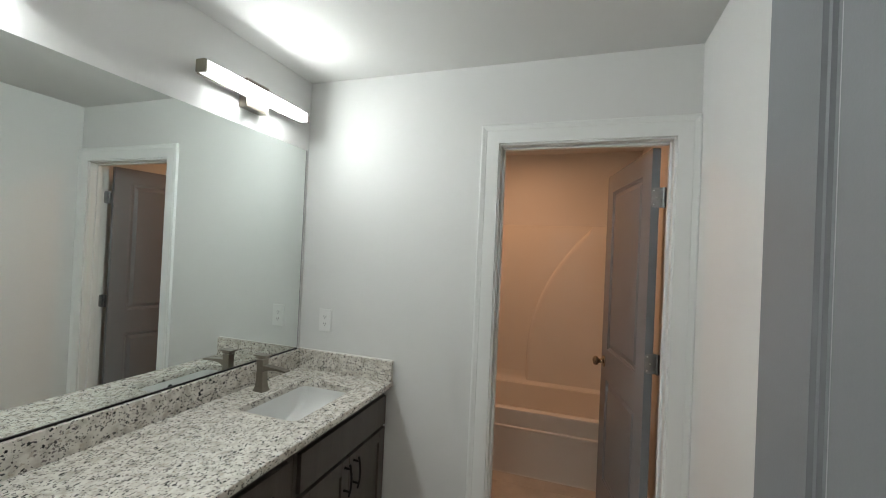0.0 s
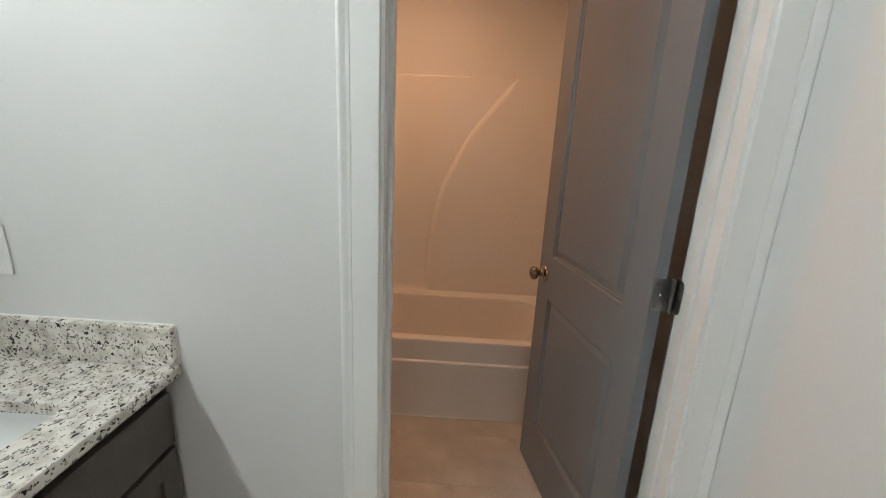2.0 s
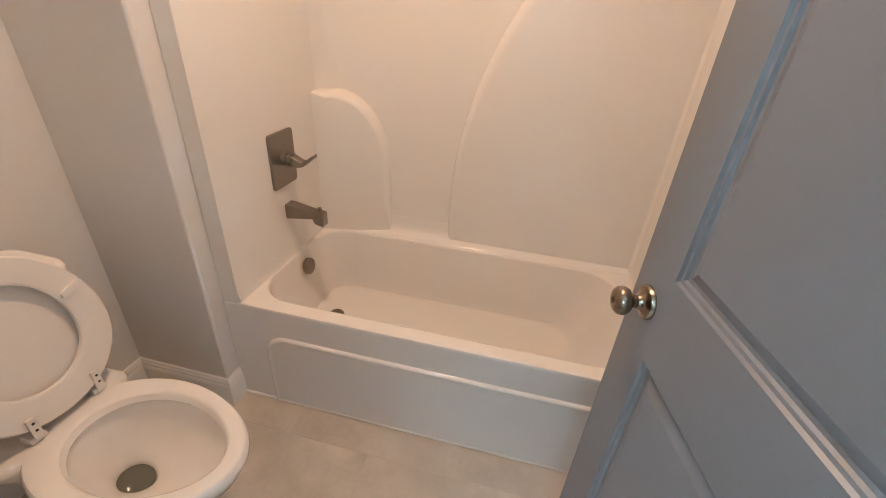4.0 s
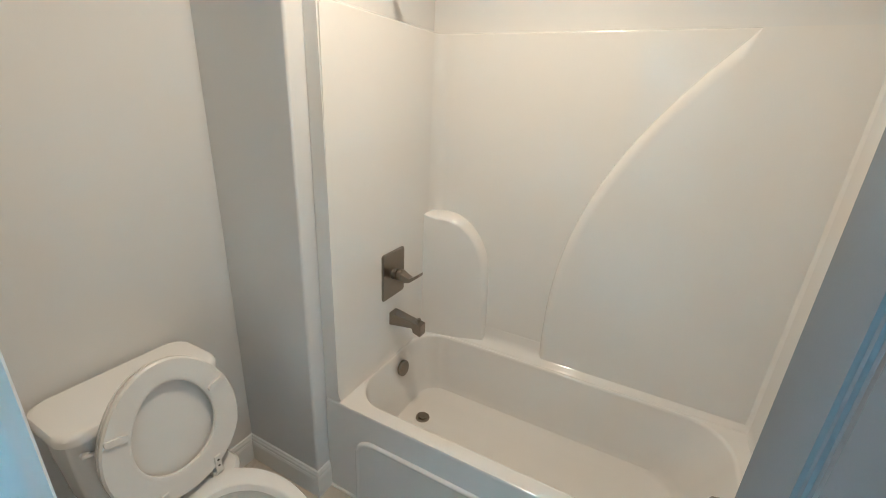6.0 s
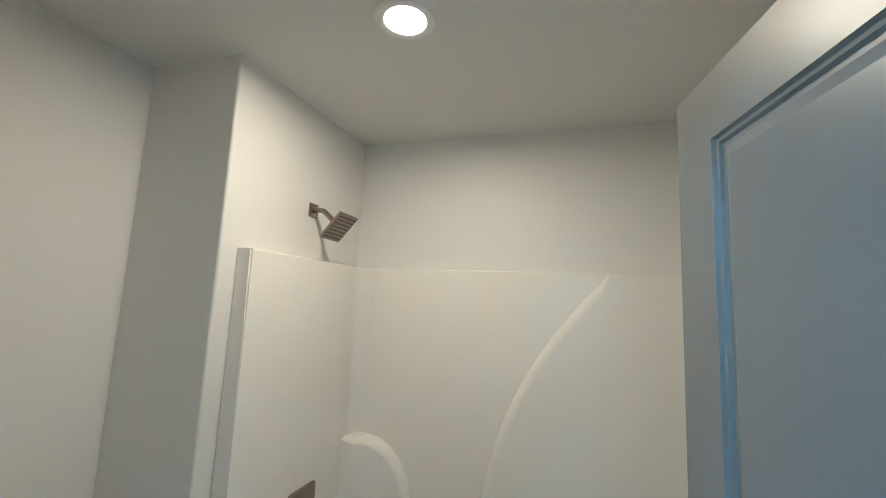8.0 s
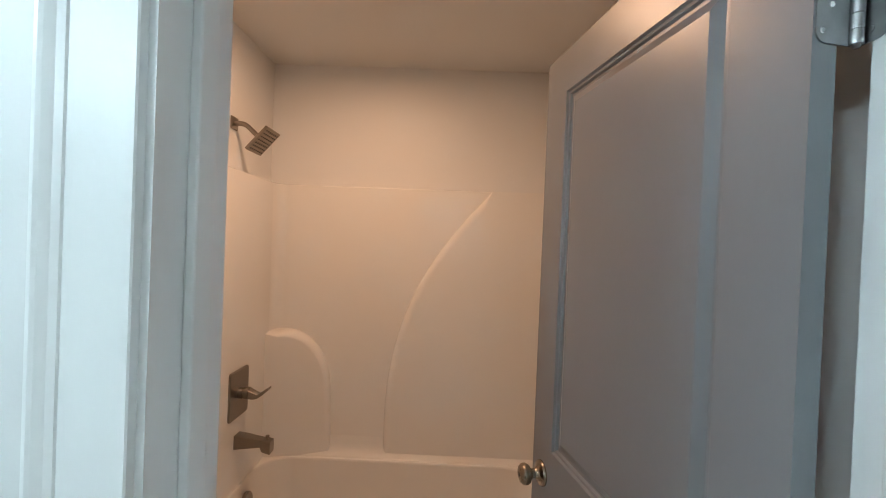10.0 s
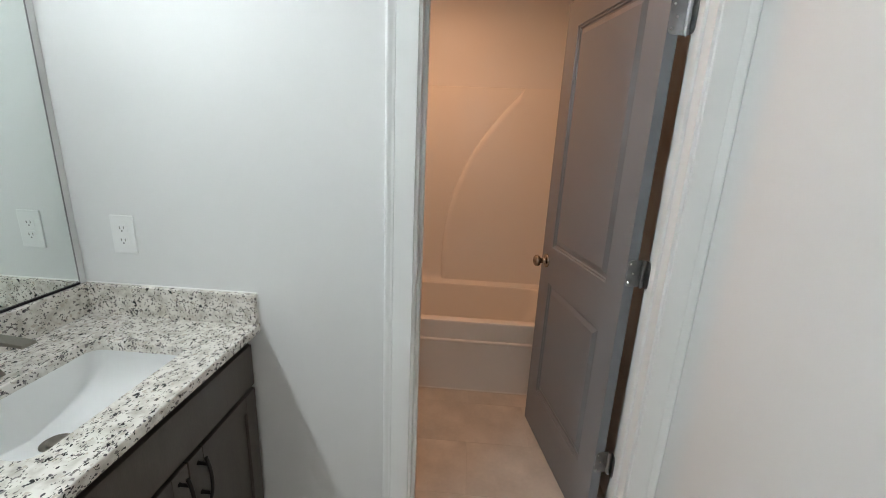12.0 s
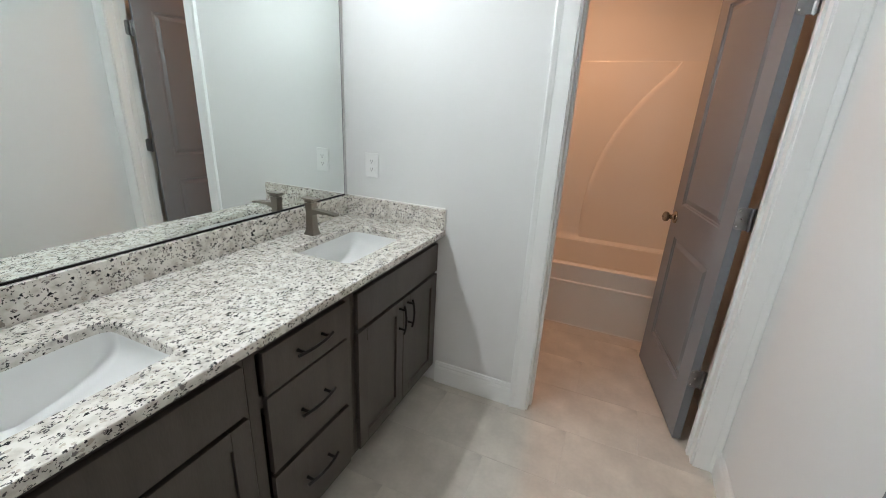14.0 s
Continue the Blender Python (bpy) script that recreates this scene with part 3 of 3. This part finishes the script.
# ---- outlet ----
out = thing("wall_outlet", "white duplex electrical outlet on the wall above the side splash", "outlet", (0.160, 0, 1.141))
part("plate", rounded_box(-0.038, 0.038, -0.0065, -0.0005, -0.0605, 0.0605, 0.0025), PLASTIC, out)
for z in (-0.0195, 0.0195):
    bm = bmesh.new()
    loft(bm, [[(x, y, zz + z) for x, zz in rrect(-0.017, 0.017, -0.0145, 0.0145, 0.008, 5, 2)] for y in (-0.006, -0.0085)], True, True)
    part("socket", bm, PLASTIC, out)
    bm = bmesh.new()
    for x in (-0.0065, 0.0065):
        box(bm, x - 0.0011, x + 0.0011, -0.0088, -0.008, z - 0.001, z + 0.007)
    lathe(bm, [(0, 0.0024), (0.0009, 0.0024)], (0, -0.008, z - 0.0075), (0, -1, 0), 10)
    part("slot", bm, SLOT, out)
bm = bmesh.new()
lathe(bm, [(0, 0.003), (0.0008, 0.0026)], (0, -0.0065, 0), (0, -1, 0), 10)
part("screw", bm, PLASTIC, out)

# ---- bathtub and surround ----
TX0, TX1, TY0, TY1, RIM, TOP = WET_X + 0.002, EAST - 0.002, 1.030, NORTH - 0.002, 0.450, 1.812
IX0, IX1, IY1 = 0.455, 1.850, 1.732
tub = thing("bathtub_unit", "glossy white one-piece bathtub with moulded shower surround", "bathtub")
bm = bmesh.new()
rows = [(TX0, TX1, TY0, TY1, 0.002, 0.0), (TX0, TX1, TY0, TY1, 0.002, RIM - 0.014), (TX0 + 0.002, TX1 - 0.002, TY0 + 0.004, TY1, 0.003, RIM - 0.004),
        (TX0 + 0.006, TX1 - 0.006, TY0 + 0.014, TY1, 0.004, RIM), (IX0 + 0.008, IX1 - 0.048, 1.082, IY1 - 0.060, (0.140, 0.15), RIM),
        (IX0 + 0.011, IX1 - 0.054, 1.088, IY1 - 0.064, (0.140, 0.15), RIM - 0.003), (IX0 + 0.014, IX1 - 0.062, 1.094, IY1 - 0.068, (0.140, 0.15), RIM - 0.012),
        (IX0 + 0.024, IX1 - 0.095, 1.106, IY1 - 0.071, 0.13, RIM - 0.12), (IX0 + 0.032, IX1 - 0.140, 1.116, IY1 - 0.074, 0.12, RIM - 0.22),
        (IX0 + 0.040, IX1 - 0.165, 1.124, IY1 - 0.072, 0.11, RIM - 0.275), (IX0 + 0.052, IX1 - 0.185, 1.138, IY1 - 0.084, 0.10, RIM - 0.304),
        (IX0 + 0.072, IX1 - 0.205, 1.160, IY1 - 0.104, 0.085, RIM - 0.314), (IX0 + 0.11, IX1 - 0.240, 1.200, IY1 - 0.140, 0.07, RIM - 0.317)]
vessel(bm, rows, (0.600, 1.44, RIM - 0.324, 0.030))
part("tub", bm, ACRYLIC, tub, smooth=True)

# apron relief
bm = bmesh.new()
ax0, ax1, az, ar = 0.535, 1.775, 0.333, 0.085
outline = [(ax0, 0.002)] + [(ax0 + ar - ar * math.cos(radians(a)), az - ar + ar * math.sin(radians(a))) for a in range(0, 91, 10)]
outline += [(ax1 - ar + ar * math.sin(radians(a)), az - ar + ar * math.cos(radians(a))) for a in range(0, 91, 10)] + [(ax1, 0.002)]
cx = (ax0 + ax1) / 2


def inset(pts, d):
    return [(x + (d if x < cx else -d) * min(1, abs(x - cx) / (ax1 - cx - 0.1)), z - (d if z > 0.01 else 0)) for x, z in pts]


loft(bm, [[(x, TY0 + 0.001, z) for x, z in outline], [(x, TY0 - 0.006, z) for x, z in inset(outline, 0.002)], [(x, TY0 - 0.010, z) for x, z in inset(outline, 0.006)],
          [(x, TY0 - 0.011, z) for x, z in inset(outline, 0.010)], [(x, TY0 - 0.009, z) for x, z in inset(outline, 0.016)],
          [(x, TY0 - 0.006, z) for x, z in inset(outline, 0.024)]], False, True)
part("apron_panel", bm, ACRYLIC, tub, smooth=True)


# surround walls, a rounded channel in plan
def channel_plan(d):
    r = 0.055
    x0, x1, y1 = IX0 - d, IX1 + d, IY1 + d
    pts = [(x0, TY0 + 0.004)]
    pts += [(x0 + r - r * math.cos(radians(a)), y1 - r + r * math.sin(radians(a))) for a in range(0, 91, 10)]
    pts += [(x1 - r + r * math.sin(radians(a)), y1 - r + r * math.cos(radians(a))) for a in range(0, 91, 10)]
    pts += [(x1, TY0 + 0.004)]
    return pts


bm = bmesh.new()
n_plan = len(channel_plan(0))
outer = [(TX0, TY0 + 0.004)] + [(TX0, TY1)] * 10 + [(TX1, TY1)] * 10 + [(TX1, TY0 + 0.004)]
taper = [(0.0, RIM + 0.0005), (0.0, RIM + 0.0005)]
levels = [(-0.006, RIM + 0.001), (-0.001, RIM + 0.012), (0.0, RIM + 0.04), (0.004, 1.2), (0.008, TOP - 0.008), (0.010, TOP - 0.002), (0.014, TOP)]
grid = [[bm.verts.new((x, y, z)) for x, y in channel_plan(d)] for d, z in levels]
back = [bm.verts.new((TX0 if i < n_plan / 2 else TX1, TY0 + 0.004 if i in (0, n_plan - 1) else TY1, TOP)) for i in range(n_plan)]
grid.append(back)
for a, b in zip(grid, grid[1:]):
    for i in range(n_plan - 1):
        bm.faces.new((a[i], a[i + 1], b[i + 1], b[i]))
for i, xx in ((0, TX0), (n_plan - 1, TX1)):
    foot = bm.verts.new((xx, TY0 + 0.004, RIM + 0.001))
    bm.faces.new([g[i] for g in grid] + [foot])
bmesh.ops.bevel(bm, geom=[e for e in bm.edges if all(abs(v.co.y - TY0 - 0.004) < 1e-4 for v in e.verts) and
                          all(IX0 - 0.02 < v.co.x < IX0 + 0.01 or IX1 - 0.01 < v.co.x < IX1 + 0.02 for v in e.verts)],
                offset=0.006, segments=2, affect="EDGES")
part("surround", bm, ACRYLIC, tub, smooth=True)


# the back ledge, sloping up into the back wall
bm = bmesh.new()
ledge = [(IY1 - 0.053, RIM - 0.002), (IY1 - 0.052, RIM + 0.001), (IY1 - 0.045, RIM + 0.006), (IY1 - 0.032, RIM + 0.013), (IY1 - 0.020, RIM + 0.021), (IY1 - 0.011, RIM + 0.032),
         (IY1 - 0.005, RIM + 0.050), (IY1 - 0.001, RIM + 0.085), (IY1 + 0.006, RIM + 0.085), (IY1 + 0.006, RIM - 0.002)]
prism(bm, ledge, lambda a, b, e: (IX0 - 0.004 if e == 0 else IX1 + 0.004, a, b))
part("back_ledge", bm, ACRYLIC, tub, smooth=True)


def relief(name, outline, depth, soft, keep, far_depth=None):
    """A raised field on the back wall; keep(x, z) says whether an outline point has a softened edge."""
    c = Vector((sum(p[0] for p in outline) / len(outline), sum(p[1] for p in outline) / len(outline)))
    n = len(outline)

    def shrink(d):
        out = []
        for i, p in enumerate(outline):
            a, b = Vector(outline[i - 1]), Vector(outline[(i + 1) % n])
            t = (b - a).normalized()
            nn = Vector((-t.y, t.x))
            if (c - Vector(p)).dot(nn) < 0:
                nn = -nn
            k = keep(*p)
            out.append((p[0] + nn.x * d * k, p[1] + nn.y * d * k))
        return out
    bm = bmesh.new()
    loops = []
    far = depth if far_depth is None else far_depth
    x_lo, x_hi = min(p[0] for p in outline), max(p[0] for p in outline)
    for k in range(8):
        a = k / 7 * math.pi / 2
        loops.append([(x, IY1 + 0.012 - (0.012 + depth + (far - depth) * (x - x_lo) / (x_hi - x_lo)) * math.sin(a), z)
                      for x, z in shrink(soft * (1 - math.cos(a)))])
    loft(bm, loops, False, True)
    return part(name, bm, ACRYLIC, tub, smooth=True)


arch = []
for i in range(25):
    s = i / 24
    z = RIM - 0.010 + (TOP - 0.004 - RIM + 0.010) * s
    q = max(0.0, (z - 0.60) / (TOP - 0.60))
    arch.append((1.037 + 0.512 * (q ** 2.35), z))
arch += [(IX1 + 0.030, TOP - 0.004), (IX1 + 0.030, RIM - 0.010)]
relief("arch_panel", arch, 0.024, 0.042, lambda x, z: 1.0 if x < IX1 - 0.2 and RIM + 0.01 < z < TOP - 0.01 else 0.0)
shelf = [(IX0 - 0.030, RIM - 0.010), (IX0 - 0.030, 1.066), (IX0 + 0.05, 1.072)]
shelf += [(0.535 + 0.225 * math.sin(radians(a)), 0.78 + 0.293 * math.cos(radians(a))) for a in range(0, 90, 8)]
shelf += [(0.762, 0.75), (0.768, 0.60), (0.772, RIM - 0.010)]
relief("corner_shelf", shelf, 0.092, 0.030, lambda x, z: 1.0 if x > IX0 + 0.02 and z > RIM + 0.01 else 0.0, 0.024)

# ---- tub fittings ----
VX = IX0 - 0.001
valve = thing("shower_valve", "brushed nickel square shower valve with lever on the surround wall", "shower valve", (VX - 0.001, 1.394, 0.859))
bm = bmesh.new()
loft(bm, [[(x, y, z) for y, z in rrect(-0.078 + e, 0.078 - e, -0.103 + e, 0.103 - e, 0.012, 5, 2)] for x, e in ((0, 0), (0.006, 0), (0.009, 0.003))], True, True)
part("plate", bm, NICKEL, valve, smooth=True)
bm = bmesh.new()
lathe(bm, [(0.009, 0.025), (0.028, 0.025), (0.029, 0.021), (0.033, 0.021), (0.034, 0.026), (0.050, 0.026), (0.053, 0.022)], (0, 0, 0.002), (1, 0, 0))
part("collar", bm, NICKEL, valve, smooth=True)
bm = bmesh.new()
loft(bm, [[(x, y, z) for y, z in rrect(-w, w, z0, z1, 0.003, 3, 1)] for x, w, z0, z1 in
          ((0.050, 0.020, -0.018, 0.020), (0.075, 0.018, -0.020, 0.008), (0.092, 0.017, -0.016, 0.002), (0.118, 0.016, 0.004, 0.020), (0.138, 0.016, 0.022, 0.034))], True, True)
part("lever", bm, NICKEL, valve)

sp = thing("tub_spout", "brushed nickel square tub spout with diverter on the surround wall", "tub spout", (VX, 1.397, 0.652))
bm = bmesh.new()
loft(bm, [[(x, y, z) for y, z in rrect(-w, w, z0, z1, 0.003, 3, 1)] for x, w, z0, z1 in
          ((0.0, 0.026, -0.030, 0.030), (0.030, 0.025, -0.026, 0.027), (0.110, 0.020, -0.018, 0.014), (0.118, 0.022, -0.036, 0.014), (0.152, 0.022, -0.046, 0.008),
           (0.154, 0.020, -0.044, 0.006))], True, True)
part("spout", bm, NICKEL, sp)
bm = bmesh.new()
lathe(bm, [(0, 0.004), (0.010, 0.004), (0.011, 0.008), (0.020, 0.008), (0.021, 0.006)], (0.134, 0, 0.008), (0, 0, 1), 14)
part("diverter_knob", bm, NICKEL, sp, smooth=True)

ov = thing("overflow_cover", "round brushed nickel overflow cover on the tub end wall", "overflow cover", (IX0 + 0.029, 1.430, 0.372))
bm = bmesh.new()
lathe(bm, [(-0.004, 0.030), (0.002, 0.037), (0.015, 0.037), (0.018, 0.034), (0.0185, 0.01)], (0, 0, 0), (1, 0, 0.10))
part("cover", bm, NICKEL, ov, smooth=True)
dr = thing("tub_drain", "round metal drain in the tub floor", "drain", (0.600, 1.44, RIM - 0.324))
bm = bmesh.new()
lathe(bm, [(0, 0.034), (0.003, 0.033), (0.004, 0.027), (0.001, 0.020)], (0, 0, 0), (0, 0, 1))
part("ring", bm, NICKEL, dr, smooth=True)
bm = bmesh.new()
lathe(bm, [(0.001, 0.018), (0.008, 0.018), (0.010, 0.014)], (0, 0, 0), (0, 0, 1))
part("stopper", bm, NICKEL, dr, smooth=True)

sh = thing("wall_shower", "brushed nickel square shower head on a bent arm above the surround", "shower head", (WET_X, 1.400, 2.018))
part("wall_plate", rounded_box(0.0005, 0.008, -0.027, 0.027, -0.027, 0.027, 0.002), NICKEL, sh)
bm = bmesh.new()
arm = [(0.004, 0, 0), (0.03, 0, 0.0)] + [(0.03 + 0.055 * math.sin(radians(a)), 0, -0.055 + 0.055 * math.cos(radians(a))) for a in range(6, 49, 6)]
end = arm[-1]
arm.append((end[0] + 0.038, 0, end[2] - 0.034))
tube(bm, arm, 0.0105, 14)
part("arm", bm, NICKEL, sh, smooth=True)
tip = Vector(arm[-1])
head = new("head")
head.parent = sh
head.matrix_basis = Matrix.Translation(tip) @ Matrix.Rotation(radians(-48), 4, "Y")
bm = bmesh.new()
lathe(bm, [(0.006, 0.010), (0.0, 0.017), (-0.014, 0.018), (-0.020, 0.014), (-0.024, 0.014)], (0, 0, 0), (0, 0, 1), 20)
part("ball_joint", bm, NICKEL, head, smooth=True)
part("face_plate", rounded_box(-0.065, 0.065, -0.065, 0.065, -0.036, -0.024, 0.003), NICKEL, head)
bm = bmesh.new()
for i in range(7):
    for j in range(7):
        lathe(bm, [(0, 0.0040), (0.0025, 0.0032)], ((i - 3) * 0.0165, (j - 3) * 0.0165, -0.0358), (0, 0, -1), 8)
part("nozzles", bm, SLOT, head, kind="stuff")

# ---- toilet ----
toilet = thing("toilet", "white two-piece ceramic toilet with raised seat and lid against the wall", "toilet", (0, 0.538, 0))
bm = bmesh.new()
loft(bm, [[(x, y, z) for x, y in rrect(0.022 + e, 0.218 - f, -0.196 + g, 0.187 - g, r)] for z, e, f, g, r in
          ((0.385, 0.03, 0.045, 0.045, 0.05), (0.395, 0.012, 0.03, 0.030, 0.05), (0.45, 0.0, 0.012, 0.015, 0.045), (0.60, 0.0, 0.002, 0.003, 0.04), (0.715, 0.0, -0.003, 0, 0.035))], True, True)
part("tank", bm, CERAMIC, toilet, smooth=True)
bm = bmesh.new()
loft(bm, [[(x, y, z) for x, y in rrect(0.012 + e, 0.240 - e, -0.216 + e, 0.206 - e, r)] for z, e, r in
          ((0.7155, 0.006, 0.045), (0.720, 0, 0.05), (0.738, 0, 0.05), (0.747, 0.005, 0.05), (0.751, 0.016, 0.045))], True, True)
part("tank_lid", bm, CERAMIC, toilet, smooth=True)
bm = bmesh.new()
lathe(bm, [(0, 0.012), (0.010, 0.011), (0.012, 0.008)], (0.214, -0.170, 0.668), (1, 0, 0), 16)
tube(bm, [(0.222, -0.175, 0.668), (0.232, -0.145, 0.666), (0.236, -0.105, 0.662)], 0.0075, 10)
part("flush_lever", bm, PLASTIC, toilet, smooth=True)


def egg(cx, half_l, half_w, z, n=48, blunt=0.10, back=0.0):
    pts = []
    for i in range(n):
        a = 2 * math.pi * i / n
        c, s = math.cos(a), math.sin(a)
        w = half_w * (1 - blunt * c)
        sq = 1.0
        x = cx + half_l * (c if c > 0 else math.copysign(abs(c) ** (1 - back), c))
        pts.append((x, w * s * sq, z))
    return pts


bm = bmesh.new()
loops = [egg(0.42, 0.17, 0.105, 0.001, blunt=0.0), egg(0.42, 0.17, 0.105, 0.03, blunt=0.0), egg(0.43, 0.165, 0.10, 0.10), egg(0.46, 0.19, 0.115, 0.20),
         egg(0.50, 0.235, 0.150, 0.29), egg(0.53, 0.262, 0.178, 0.350), egg(0.54, 0.270, 0.186, 0.385), egg(0.54, 0.270, 0.186, 0.398), egg(0.54, 0.262, 0.180, 0.408),
         egg(0.548, 0.250, 0.168, 0.411), egg(0.556, 0.212, 0.146, 0.4105), egg(0.558, 0.200, 0.137, 0.405), egg(0.558, 0.192, 0.130, 0.388),
         egg(0.558, 0.200, 0.137, 0.374), egg(0.552, 0.192, 0.131, 0.345), egg(0.535, 0.165, 0.115, 0.300), egg(0.510, 0.128, 0.092, 0.262), egg(0.480, 0.090, 0.066, 0.236),
         egg(0.460, 0.060, 0.047, 0.218), egg(0.450, 0.050, 0.038, 0.200), egg(0.448, 0.042, 0.031, 0.150)]
loft(bm, loops, True, True)
part("bowl", bm, CERAMIC, toilet, smooth=True)
bm = bmesh.new()
loft(bm, [[(x, y, z) for x, y in rrect(0.030 + e, 0.346 - 0.3 * g, -0.172 + g, 0.172 - g, 0.06)] for z, e, g in ((0.20, 0.03, 0.09), (0.30, 0.01, 0.05), (0.365, 0, 0.008), (0.385, 0, 0), (0.398, 0.002, 0.002), (0.4075, 0.010, 0.012))], True, True)
part("bowl_deck", bm, CERAMIC, toilet, smooth=True)
bm = bmesh.new()
bm.faces.new([bm.verts.new(p) for p in egg(0.4515, 0.0515, 0.0395, 0.204)])
part("water", bm, WATER, toilet)


def raised(z, n=56):
    """The outline of the seat as it lies, with its hinge line at x = 0."""
    return [(x, y) for x, y, _ in egg(0.218, 0.211, 0.183, 0, n, 0.12)]


seat = new("seat")
seat.parent = toilet
seat.matrix_basis = Matrix.Translation((0.312, 0.010, 0.428)) @ Matrix.Rotation(radians(-99), 4, "Y")
bm = bmesh.new()
o, i_ = raised(0), [(x, y) for x, y, _ in egg(0.223, 0.140, 0.112, 0, 56, 0.12)]


def scaled(pts, k, cx=0.220):
    return [(cx + (x - cx) * k, y * k) for x, y in pts]


rings = loft(bm, [[(x, y, z) for x, y in p] for p, z in ((scaled(i_, 1.04), 0), (o, 0), (scaled(o, 1.01), -0.004), (scaled(o, 1.01), -0.014), (scaled(o, 0.985), -0.019),
                                                          (scaled(i_, 1.07), -0.019), (i_, -0.014), (i_, -0.004), (scaled(i_, 1.04), 0))])
bmesh.ops.remove_doubles(bm, verts=bm.verts[:], dist=1e-6)
part("ring", bm, SEAT, seat, smooth=True)
for y in (-0.135, 0.135):
    bm = bmesh.new()
    loft(bm, [[(0.283 + x + 0.25 * yy * (1 if y > 0 else -1), y + yy, z) for x, yy in rrect(-0.009, 0.009, -0.027, 0.027, 0.008, 5, 2)] for z in (-0.018, -0.027)], True, True)
    ob = part("bumper", bm, SEAT, seat, smooth=True)
bm = bmesh.new()
loft(bm, [[(x, y, z) for x, y in scaled(o, k)] for k, z in ((0.95, 0.010), (0.985, 0.011), (0.99, 0.016), (0.97, 0.024), (0.88, 0.028))], True, True)
ob = part("lid", bm, SEAT, toilet, smooth=True)
ob.matrix_basis = seat.matrix_basis.copy()
for y in (-0.068, 0.088):
    hg = new("seat_hinge")
    hg.parent = toilet
    part("block", rounded_box(0.285, 0.322, y - 0.018, y + 0.018, 0.4105, 0.430, 0.003), SEAT, hg)
    part("strap", rounded_box(0.3235, 0.3305, y - 0.010, y + 0.010, 0.425, 0.490, 0.002), SEAT, hg)
    bm = bmesh.new()
    for z in (0.452, 0.474):
        lathe(bm, [(0, 0.0035), (0.001, 0.0035)], (0.3305, y, z), (1, 0, 0), 10)
    part("screw", bm, SLOT, hg)

val = thing("water_supply_valve", "dark water shut-off valve with hose on the wall beside the toilet", "valve", (0.0, 0.372, 0.180))
bm = bmesh.new()
lathe(bm, [(0.0005, 0.032), (0.003, 0.032), (0.007, 0.022), (0.009, 0.009), (0.045, 0.009)], (0.001, 0, 0), (1, 0, 0), 24)
part("escutcheon", bm, PLASTIC, val, smooth=True)
bm = bmesh.new()
lathe(bm, [(0, 0.011), (0.004, 0.014), (0.030, 0.014), (0.034, 0.010)], (0.040, 0, 0), (1, 0, 0), 18)
part("valve_body", bm, RUBBER, val, smooth=True)
bm = bmesh.new()
lathe(bm, [(0, 0.006), (0.014, 0.006), (0.015, 0.015), (0.024, 0.017), (0.026, 0.012)], (0.060, -0.008, 0), (0.3, -1, 0), 14)
part("valve_handle", bm, CHROME, val, smooth=True)
bm = bmesh.new()
hose = [(0.062, 0.010, 0.0), (0.075, 0.045, 0.018), (0.085, 0.075, 0.060), (0.095, 0.070, 0.120), (0.110, 0.045, 0.170), (0.112, 0.040, 0.212)]
tube(bm, hose, 0.006, 10)
part("hose", bm, BLACK, val, smooth=True)

# ---- downlight ----
dl = thing("recessed_downlight", "round lit recessed ceiling light with white trim", "ceiling lamp", (0.972, 0.952, H))
bm = bmesh.new()
n = 40
loft(bm, [[(r * math.cos(2 * math.pi * i / n), r * math.sin(2 * math.pi * i / n), z) for i in range(n)] for r, z in
          ((0.057, -0.0005), (0.057, -0.004), (0.062, -0.007), (0.080, -0.006), (0.086, -0.0005))])
part("trim_ring", bm, PLASTIC, dl, smooth=True)
bm = bmesh.new()
bm.faces.new([bm.verts.new((0.056 * math.cos(2 * math.pi * i / n), 0.056 * math.sin(2 * math.pi * i / n), -0.0035)) for i in range(n)][::-1])
me_lens = part("lens", bm, LENS, dl)

# Unseen fill light, added in the hall to brighten the vanity room.
hl = thing("hall_fill_light", "unseen round fill light added under the hall ceiling", "ceiling lamp", (1.2, -2.75, H))
bm = bmesh.new()
lathe(bm, [(0, 0.12), (0.03, 0.115), (0.05, 0.06)], (0, 0, -0.0005), (0, 0, -1), 32)
part("lens", bm, HALL_FILL, hl, smooth=True)

# ---- floor tiles ----
TW, TD, GAP = 0.62, 0.32, 0.003
meshes = {}
row = 0
y = 0.26 - 12 * TD
while y < 1.03:
    start = 0.665 if row % 2 == 0 else 0.355
    x = start - 2 * TW
    while x < EAST:
        a, b = max(x, 0.0), min(x + TW, EAST)
        c, d = max(y, HALL), min(y + TD, 1.03)
        if b - a > 0.02 and d - c > 0.02:
            key = (round(b - a, 3), round(d - c, 3))
            if key not in meshes:
                w, h = key
                bm = bmesh.new()
                g = GAP / 2
                loft(bm, [[(p, q, z) for p, q in ((g + e, g + e), (w - g - e, g + e), (w - g - e, h - g - e), (g + e, h - g - e))]
                          for e, z in ((0, -0.0012), (0, -0.0006), (0.0008, 0.0))], False, True)
                bmesh.ops.recalc_face_normals(bm, faces=bm.faces[:])
                me = bpy.data.meshes.new("tile")
                bm.to_mesh(me)
                bm.free()
                me.materials.append(TILE)
                meshes[key] = me
            ob = new("tile", meshes[key])
            ob.location = (a, c, 0)
            ob.parent = subfloor
        x += TW
    y += TD
    row += 1
